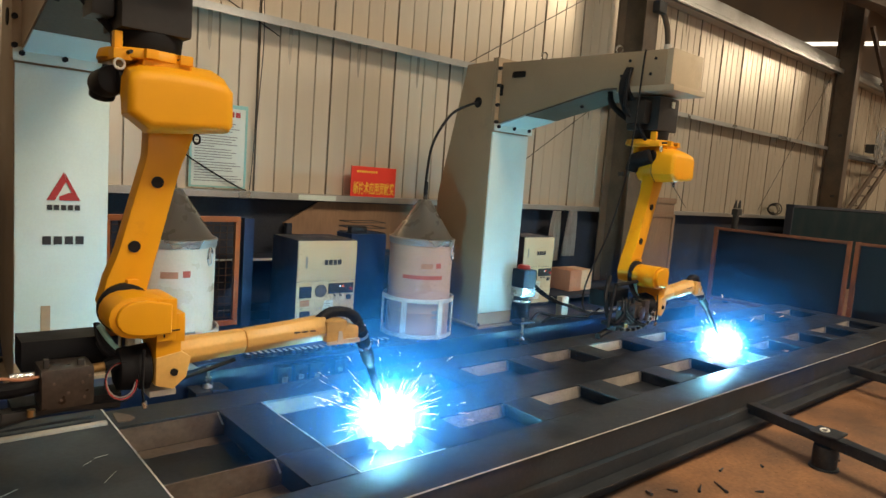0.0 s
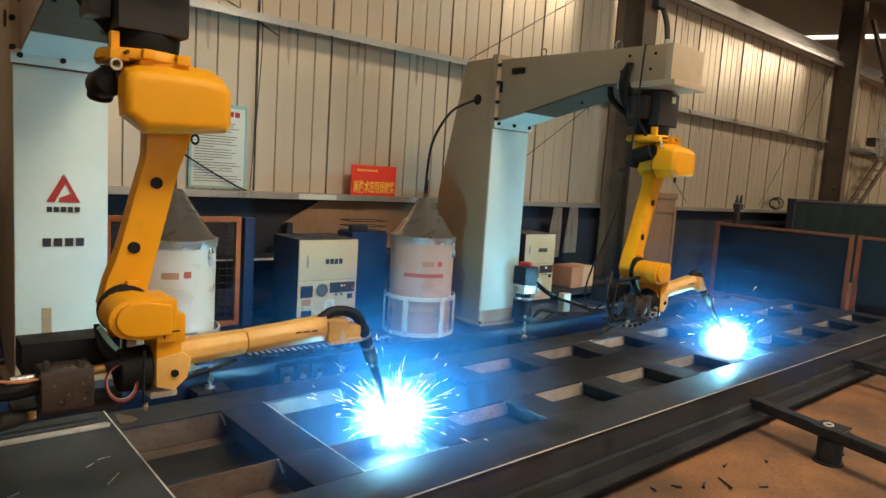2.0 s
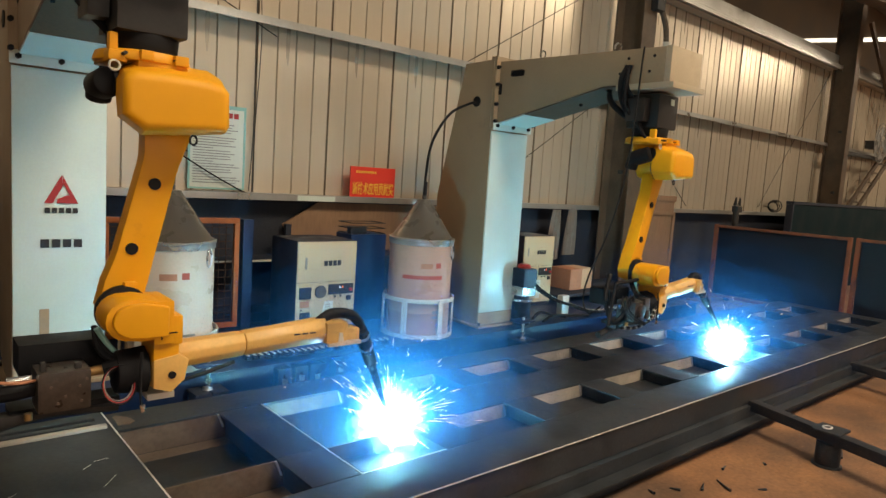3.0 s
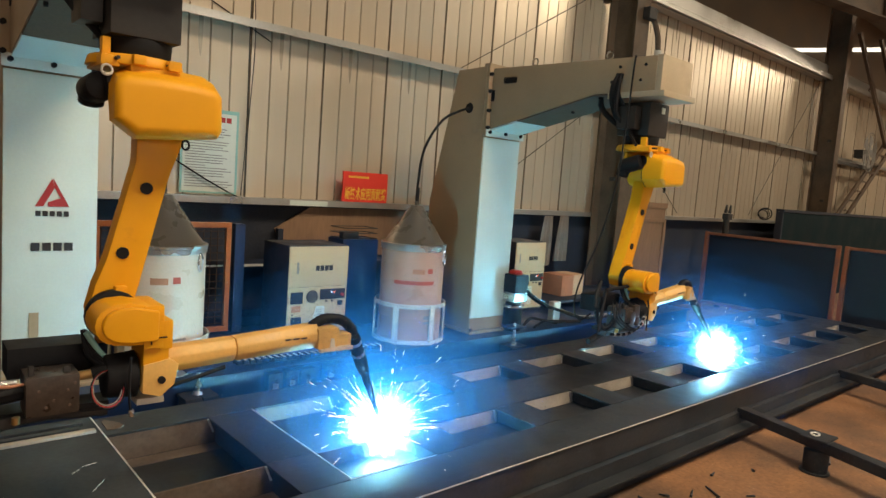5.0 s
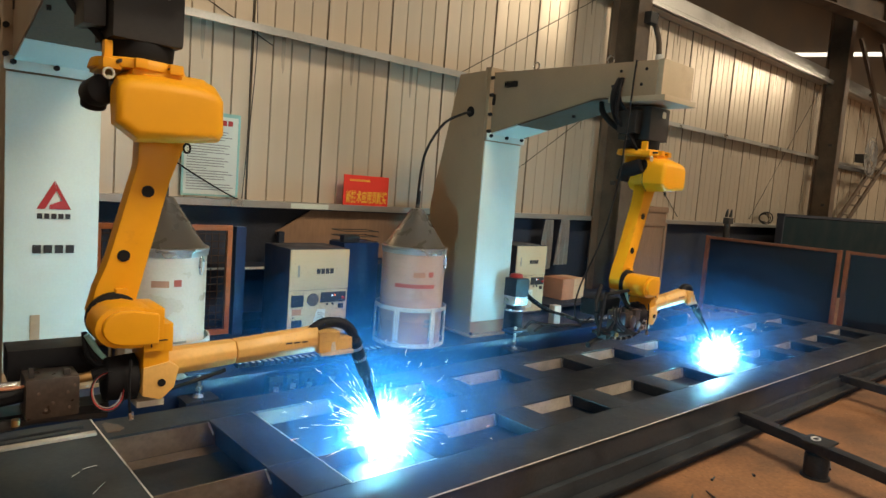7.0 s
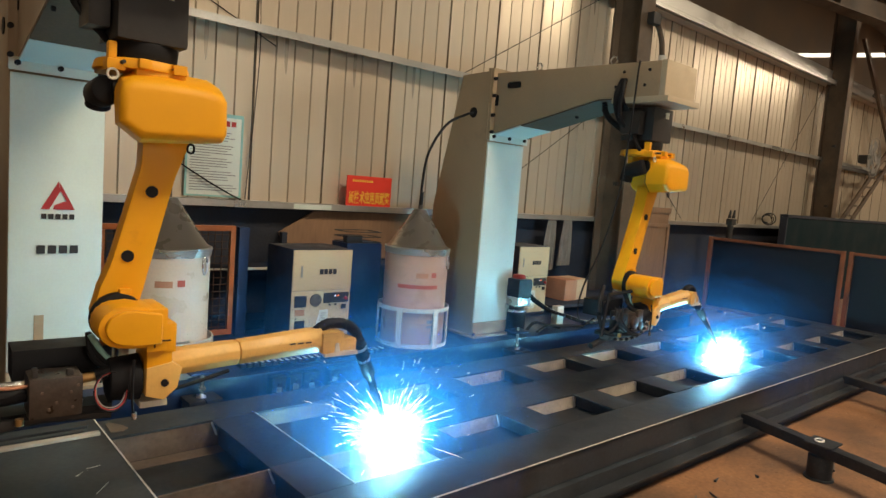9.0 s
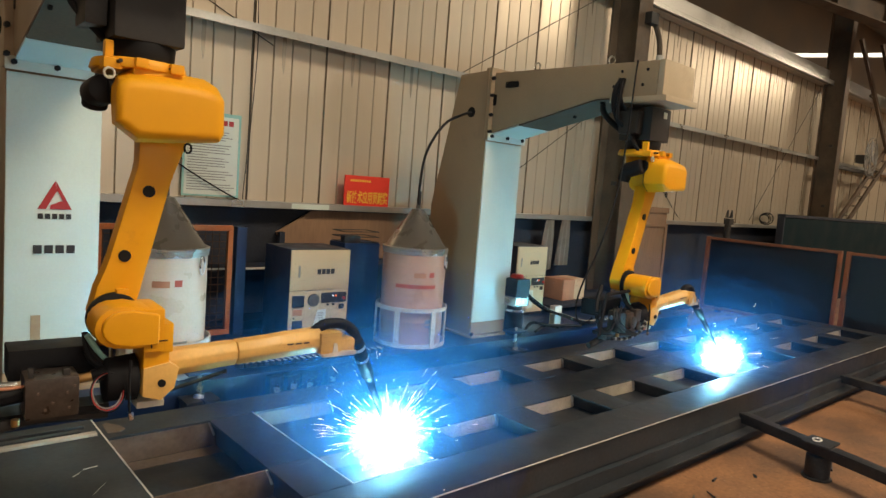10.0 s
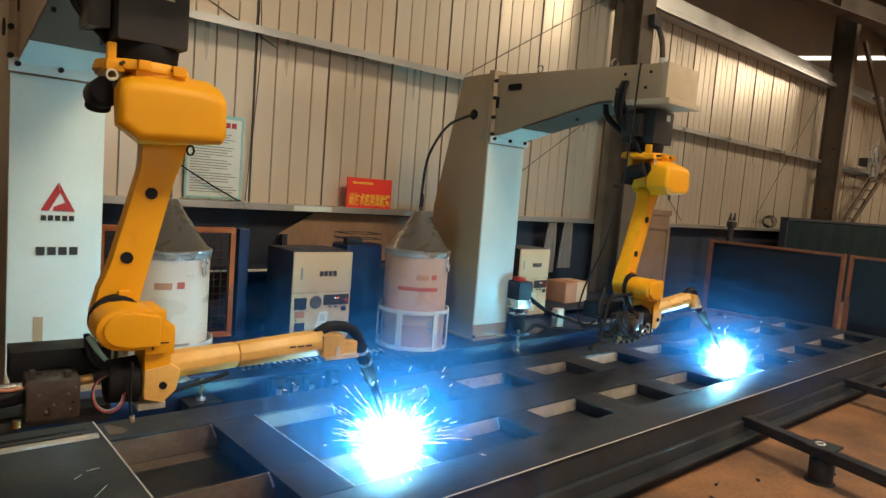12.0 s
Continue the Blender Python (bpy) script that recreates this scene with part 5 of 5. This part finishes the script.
        part("housing", box(x - w / 2, x + w / 2, 3.765, 3.838, 0.40 - h, 0.40, 0.006), M_NAVY, q)
        part("label_plate", box(x - 0.02, x + 0.02, 3.762, 3.765, 0.40 - h * 0.7, 0.40 - h * 0.4), M_INKGREY, q, smooth=False)
        part("plug", rod((x, 3.745, 0.39 - h * 0.25), (x, 3.765, 0.39 - h * 0.25), 0.012, seg=10), M_DARK, q)
    # second power source's neighbours: cartons, cloth, board
    single("carton", box(5.95, 6.16, 4.62, 4.92, 0.52, 0.76, 0.004), M_CARTON, "red-brown carton on the bench", "carton", group="cartons", at=(6.16, 4.77, 0.52))
    single("carton", box(6.17, 6.38, 4.64, 4.92, 0.52, 0.76, 0.004), M_CARTON2, "pale brown carton on the bench", "carton", group="cartons", at=(6.46, 4.77, 0.52))
    bn = thing("workbench", (6.6, 4.8, 0.0), "dark low steel bench", "bench")
    part("top", box(5.55, 7.9, 4.45, 5.10, 0.485, 0.518, 0.004), M_KNEE, bn)
    for x in (5.6, 7.8):
        for y in (4.5, 5.02):
            part("leg", box(x, x + 0.05, y, y + 0.05, 0.431 if x < 7 else 0.0, 0.484), M_KNEE, bn)
    # hanging cloths
    def cloth(cx, y, z0, z1, w, ph, label):
        bm = bmesh.new()
        nx, nz = 14, 10
        grid = []
        for j in range(nz + 1):
            f = j / nz
            row = []
            for i in range(nx + 1):
                u = i / nx - 0.5
                ww = w * (1.0 - 0.35 * f ** 2)
                row.append(bm.verts.new((cx + u * ww + 0.04 * f, y + 0.025 * math.sin(u * 18 + ph) * (1 - 0.5 * f), z0 + (z1 - z0) * f)))
            grid.append(row)
        for a, b in zip(grid, grid[1:]):
            for i in range(nx):
                bm.faces.new((a[i], a[i + 1], b[i + 1], b[i]))
        bmesh.ops.solidify(bm, geom=bm.faces[:], thickness=0.006)
        single("hanging_cloth", bm, M_CLOTH, label, "cloth", group="hanging cloths", at=(cx, y, z0))
    cloth(6.20, 5.14, 0.80, 1.41, 0.26, 0.3, "grey-brown work cloth hanging from the ledge")
    cloth(6.50, 5.14, 0.85, 1.42, 0.24, 1.6, "pale grey work cloth hanging from the ledge")
    pb = thing("panel_board", (8.3, 5.05, 0.0), "brown framed board leaning against the wall", "board")
    part("sheet", box(7.72, 8.78, 5.06, 5.08, 0.35, 1.64), M_WOOD, pb, smooth=False)
    for b in (box(7.70, 8.80, 5.04, 5.06, 1.58, 1.66, 0.003), box(7.70, 8.80, 5.04, 5.06, 1.38, 1.43, 0.003), box(7.70, 7.76, 5.04, 5.06, 0.0, 1.379, 0.003), box(8.74, 8.80, 5.04, 5.06, 0.0, 1.379, 0.003)):
        part("batten", b, M_WOOD, pb)
    # fence across the end of the frame
    def fence(x, ya, yb, label):
        f = thing("guard_fence", (x, (ya + yb) / 2, 0), label, "fence", group="guard fences")
        for y in (ya, yb):
            part("post", box(x - 0.025, x + 0.025, y - 0.025, y + 0.025, 0.0, 1.27, 0.003), M_FENCE, f)
        part("top_rail", box(x - 0.02, x + 0.02, ya + 0.026, yb - 0.026, 1.225, 1.265, 0.003), M_FENCE, f)
        part("bottom_rail", box(x - 0.02, x + 0.02, ya + 0.026, yb - 0.026, 0.15, 0.19, 0.003), M_FENCE, f)
        # Added dark sheet; it hides the paler floor beyond the fence.
        part("screen", box(x + 0.024, x + 0.030, ya + 0.03, yb - 0.03, 0.20, 1.24), M_SCREEN, f, "dark navy welding screen sheet", smooth=False)
    fence(9.85, 3.06, 4.92, "orange tube guard fence with dark navy welding screen")
    fence(9.85, 1.10, 2.96, "orange tube guard fence with dark navy welding screen")
    # green machine housing beyond the fence, flattened to fit the camera's view
    gm = thing("green_housing", (16.5, 4.8, 0.0), "long dark green machine screen with a dark rim", "machine screen")
    part("body", box(12.22, 21.5, 4.75, 4.85, 0.0, 1.645, 0.01), M_GREEN, gm)
    part("rim", merge(box(12.18, 21.54, 4.73, 4.87, 1.646, 1.70, 0.006), box(12.17, 12.215, 4.74, 4.86, 0.0, 1.645, 0.004)), M_KNEE, gm)
    vt = thing("valve_stand", (10.6, 5.0, 0.0), "dark pipe stand with twin valve handles", "valve stand")
    part("pipe", rod((10.6, 5.0, 0.0), (10.6, 5.0, 1.50), 0.05, seg=14), M_DARK, vt)
    part("head", box(10.54, 10.70, 4.95, 5.05, 1.46, 1.56, 0.01), M_DARK, vt)
    for dx in (-0.06, 0.08):
        part("handle", rod((10.6 + dx, 5.0, 1.57), (10.6 + dx + 0.02, 5.0, 1.70), 0.03, 0.012, 10), M_DARK, vt)
    single("hose_coil", merge(*[tube([(12.58 + (0.20 + 0.05 * j) * math.cos(k * math.pi / 5 + j), 5.26 - 0.02 * j, LEDGE + 0.12 + (0.07 + 0.02 * j) * math.sin(k * math.pi / 5 + j)) for k in range(9 + j)], 0.010, 6, 3) for j in range(3)]), M_BLACK, "loosely coiled black hose on the ledge", "hose", at=(12.58, 5.26, LEDGE))
    # bracket lamp arm on the first stanchion
    br = thing("pipe_bracket", (7.4, 4.8, 4.0), "bent pipe bracket with a clamp above the gantry arm", "bracket")
    part("pipe", tube([(7.42, 4.77, 4.02), (7.52, 4.76, 3.93), (7.62, 4.76, 3.78), (7.66, 4.76, 3.60)], 0.035, 10), M_HCOL, br)
    part("clamp", box(7.30, 7.47, 4.70, 4.799, 3.94, 4.08, 0.01), M_DARK, br)
    part("sleeve", rod((7.67, 4.76, 3.40), (7.67, 4.76, 3.61), 0.05, seg=16), M_STAND, br)
    # supply hoses from the drums to the gantries
    for cx, cy, gx in ((3.32, 4.10, 3.905), (1.37, 4.16, 0.51)):
        if gx < cx - 0.5:
            pts = [(cx, cy, 1.54), (cx - 0.01, cy, 1.70), (cx - 0.10, cy + 0.02, 1.98), (cx - 0.38, cy + 0.02, 2.28), (0.97, 4.19, 2.37)]
        else:
            pts = [(cx, cy, 1.54), (cx + 0.00, cy, 1.72), (cx + 0.06, cy + 0.02, 1.98), (cx + 0.24, cy + 0.04, 2.22), (cx + 0.46, cy + 0.07, 2.33), (gx - 0.005, 4.19, 2.365)]
        single("wire_conduit", tube(pts, 0.011, 8), M_BLACK, "black curved wire conduit from drum to gantry", "conduit", group="wire conduits", at=(cx, cy, 1.54))
        single("conduit_sleeve", rod((cx, cy, 1.552), (cx + 0.004, cy, 1.66), 0.017, 0.015, 10), M_BLACK, "black rubber sleeve on the cone", "sleeve", group="conduit sleeves", at=(cx, cy, 1.54))


# ---------------------------------------------------------------- arcs and sparks
def glare_ball(r, seed, spikes):
    """An uneven ball of painted glare about the origin, with short rays."""
    rng = random.Random(seed)
    rays = [Vector((rng.gauss(0, 1), rng.gauss(0, 1), rng.gauss(0.3, 1))).normalized() for k in range(spikes)]
    bm = bmesh.new()
    bmesh.ops.create_icosphere(bm, subdivisions=5, radius=r)
    for v in bm.verts:
        n = v.co.normalized()
        ray = max(0.0, (max(n.dot(d) for d in rays) - 0.990) / 0.010) if rays else 0.0
        v.co *= 1 + 0.12 * noise.noise(n * 2.2 + Vector((seed, 0, 0))) + 0.08 * noise.noise(n * 6 + Vector((0, seed, 0))) + 0.34 * ray ** 2
    return bm


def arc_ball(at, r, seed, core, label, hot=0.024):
    """The dazzling arc: a tiny hot core down in the joint, and painted glare shells round it."""
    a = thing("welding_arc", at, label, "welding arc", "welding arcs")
    for name, size, m, spikes in (("inner_glare", 0.80, M_ARC, 0), ("middle_glare", 0.98, M_ARC, 40), ("rim_glare", 1.06, M_ARC2, 50), ("rim_glare", 1.15, M_ARC2, 50), ("rim_glare", 1.26, M_ARC2, 30), ("outer_halo", 1.33, M_HALO, 40), ("outer_halo", 1.42, M_HALO, 40), ("outer_halo", 1.52, M_HALO, 0), ("outer_halo", 1.66, M_HALO, 0), ("thin_halo", 1.82, M_HALO2, 0), ("thin_halo", 2.0, M_HALO2, 0), ("thin_halo", 2.2, M_HALO2, 0), ("thin_halo", 2.45, M_HALO2, 0), ("thin_halo", 2.75, M_HALO2, 0), ("thin_halo", 3.1, M_HALO2, 0), ("thin_halo", 3.5, M_HALO3, 0), ("thin_halo", 4.0, M_HALO3, 0), ("thin_halo", 4.6, M_HALO3, 0), ("thin_halo", 5.3, M_HALO3, 0)):
        bm = glare_ball(r * size, seed + int(size * 10), spikes)
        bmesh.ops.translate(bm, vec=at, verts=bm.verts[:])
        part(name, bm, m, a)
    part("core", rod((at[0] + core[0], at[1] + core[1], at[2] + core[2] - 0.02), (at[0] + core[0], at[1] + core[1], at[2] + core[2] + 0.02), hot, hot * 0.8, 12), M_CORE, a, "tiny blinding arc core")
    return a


def spark_spray(at, n, r0, r1, long, seed, label, name="spark_spray"):
    """Thin glowing streaks that fan up and out from a point; long: the longest streak."""
    rng = random.Random(seed)
    verts, faces, mats = [], [], []
    for k in range(n):
        z = rng.triangular(-0.15, 1.0, 0.62)
        a = rng.uniform(0, 2 * math.pi)
        flat = math.sqrt(1 - min(1, z * z))
        d = Vector((math.cos(a) * flat, math.sin(a) * flat, z)).normalized()
        s = r0 + (r1 - r0) * rng.random() ** 1.5
        l = rng.uniform(0.2, 1.0) * long
        w = rng.uniform(0.0007, 0.0017)
        u = d.orthogonal().normalized() * w
        v = d.cross(u).normalized() * w
        droop = Vector((0, 0, -0.18 * l * rng.random()))
        b = len(verts)
        for p, g in ((d * s, 0.35), (d * (s + l * 0.6) + droop * 0.3, 1.0)):
            verts += [p + u * g, p - (u * 0.5 - v) * g, p - (u * 0.5 + v) * g]
        verts.append(d * (s + l) + droop)
        for i in range(3):
            j = (i + 1) % 3
            faces += [(b + i, b + j, b + 3 + j, b + 3 + i), (b + 3 + i, b + 3 + j, b + 6)]
        faces.append((b + 2, b + 1, b))
        mats += [0 if s < r0 + 0.3 * (r1 - r0) else 1] * 7
    me = bpy.data.meshes.new(name)
    me.from_pydata([tuple(v) for v in verts], [], faces)
    me.materials.append(M_SPARKW)
    me.materials.append(M_SPARK)
    me.polygons.foreach_set("material_index", mats)
    ob = new(name, me)
    ob.location = at
    return tagged(ob, label, "sparks", "spark sprays", "stuff")


def fume_puff(at, r, seed, squash, material, label):
    bm = bmesh.new()
    bmesh.ops.create_icosphere(bm, subdivisions=4, radius=r)
    for v in bm.verts:
        n = v.co.normalized()
        v.co *= 1 + 0.30 * noise.noise(n * 1.7 + Vector((seed, 3, 0))) + 0.07 * noise.noise(n * 5 + Vector((3, seed, 0)))
        v.co.z *= squash
    ob = new("welding_fume", bpy.data.meshes.new("welding_fume"))
    bm.to_mesh(ob.data)
    bm.free()
    ob.data.materials.append(material)
    ob.data.shade_smooth()
    ob.location = at
    return tagged(ob, label, "fume", "welding fumes", "stuff")


# ---------------------------------------------------------------- the whole place
build_hall()
build_cladding()
build_steelwork()
build_frame()
outrigger(4.84, 2.0, 4.67, 1.42, 0.23)
outrigger(6.95, 2.0, 6.80, 1.42, 0.23)
build_base()
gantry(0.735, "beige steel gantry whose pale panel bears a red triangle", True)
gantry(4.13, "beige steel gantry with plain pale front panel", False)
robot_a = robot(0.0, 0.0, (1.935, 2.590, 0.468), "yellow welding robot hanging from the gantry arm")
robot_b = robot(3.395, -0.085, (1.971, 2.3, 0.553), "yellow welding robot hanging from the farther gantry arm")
drum(1.37, 4.16, 0.62, -92, -55, False, "kraft welding-wire drum with dark cone in a white ring stand")
drum(3.32, 4.10, 0.72, -98, -62, True, "kraft welding-wire drum with dark cone and red printed band")
power_source(2.335, 2.855, 4.33, 0.431, 1.165, "cream-fronted welding power source on the blue base")
power_source(5.00, 5.47, 4.50, 0.431, 1.165, "cream-fronted welding power source behind the drive motor")
build_signs()
build_small()

ARC_A = [(0.0, (2.05, 2.71, 0.385)), (3.0, (2.05, 2.70, 0.385)), (6.0, (2.04, 2.685, 0.385)), (7.2, (2.035, 2.675, 0.385)), (8.8, (2.02, 2.61, 0.385)), (12.0, (2.0, 2.57, 0.385))]
ARC_B = [(0.0, (5.50, 2.58, 0.44)), (6.0, (5.51, 2.55, 0.44)), (12.0, (5.53, 2.51, 0.44))]
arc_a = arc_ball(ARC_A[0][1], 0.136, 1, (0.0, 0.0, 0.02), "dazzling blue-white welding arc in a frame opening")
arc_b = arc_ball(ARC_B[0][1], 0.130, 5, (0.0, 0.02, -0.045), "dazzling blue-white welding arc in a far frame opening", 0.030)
sprays_a = [spark_spray(ARC_A[0][1], n, r0, r1, l, s, "orange-white welding sparks flying from the near arc") for n, r0, r1, l, s in ((90, 0.10, 0.20, 0.15, 11), (64, 0.12, 0.29, 0.18, 12), (50, 0.17, 0.46, 0.07, 13), (26, 0.25, 0.64, 0.05, 14))]
sprays_b = [spark_spray(ARC_B[0][1], n, r0, r1, l, s, "orange-white welding sparks flying from the far arc") for n, r0, r1, l, s in ((36, 0.10, 0.20, 0.10, 21), (24, 0.20, 0.55, 0.08, 22))]
# Fume shells that also stand for the blue veil of glare.
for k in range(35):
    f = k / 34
    fume_puff((2.0, 2.60 + 0.12 * f, 0.44 + 0.24 * f ** 2), 0.12 + 0.80 * f ** 1.25, 2 + 1.7 * k, 1.0 - 0.25 * f, M_FUME[k // 7], "thin welding fume tinted with blue arc haze, near arc")
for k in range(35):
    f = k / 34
    fume_puff((5.50, 2.56 + 0.16 * f, 0.46 + 0.28 * f ** 2), 0.13 + 0.95 * f ** 1.25, 40 + 1.7 * k, 1.0 - 0.45 * f, M_FARFUME[k // 7], "thin welding fume tinted with blue arc haze, far arc")

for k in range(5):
    fume_puff((3.7 + 0.25 * k, 2.45, 0.46 + 0.03 * k), 0.95 + 0.28 * k, 90 + 2.3 * k, 0.42, M_FARFUME[4], "thin welding fume tinted with blue arc haze, over the frame")


def motions():
    """The turrets slew slowly, the torches swing, the arcs creep along their seams and the sparks fly."""
    for (rob, tur, tor), turn0, turn1, tilt in ((robot_a, 0.0, -3.4, -4.0), (robot_b, 7.0, 5.5, -3.0)):
        walk(tur, [(t, pose(0, 0, 0, 0, 0, turn0 + (turn1 - turn0) * t / 12)) for t in (0, 3, 6, 9, 12)])
        rest = tor.location.copy()
        walk(tor, [(t, Matrix.Translation(rest) @ pose(0, 0, 0, tilt * t / 12, 0, 0)) for t in (0, 3, 6, 9, 12)])
    rng = random.Random(31)
    spot = lambda path, t: Vector([float(np.interp(t, [q[0] for q in path], [q[1][c] for q in path])) for c in range(3)])
    for arc, path in ((arc_a, ARC_A), (arc_b, ARC_B)):
        rows, ang = [], 0.0
        for i in range(61):
            rows.append((i * 0.2, Matrix.Translation(spot(path, i * 0.2)) @ pose(0, 0, 0, rng.uniform(-8, 8), rng.uniform(-8, 8), ang)))
            ang += rng.uniform(-70, 70)
        walk(arc, rows)
    for sprays, path in ((sprays_a, ARC_A), (sprays_b, ARC_B)):
        for k, ob in enumerate(sprays):
            rows, ang = [], 0.0
            for i in range(101):
                t = i * 0.12
                lift = Vector((0, 0, rng.uniform(-0.02, 0.03)))
                rows.append((t, Matrix.Translation(spot(path, t) + lift) @ pose(0, 0, 0, rng.uniform(-22, 22), rng.uniform(-22, 22), ang)))
                ang += rng.uniform(20, 70) * (1 if k % 2 else -1)
            walk(ob, rows)


motions()
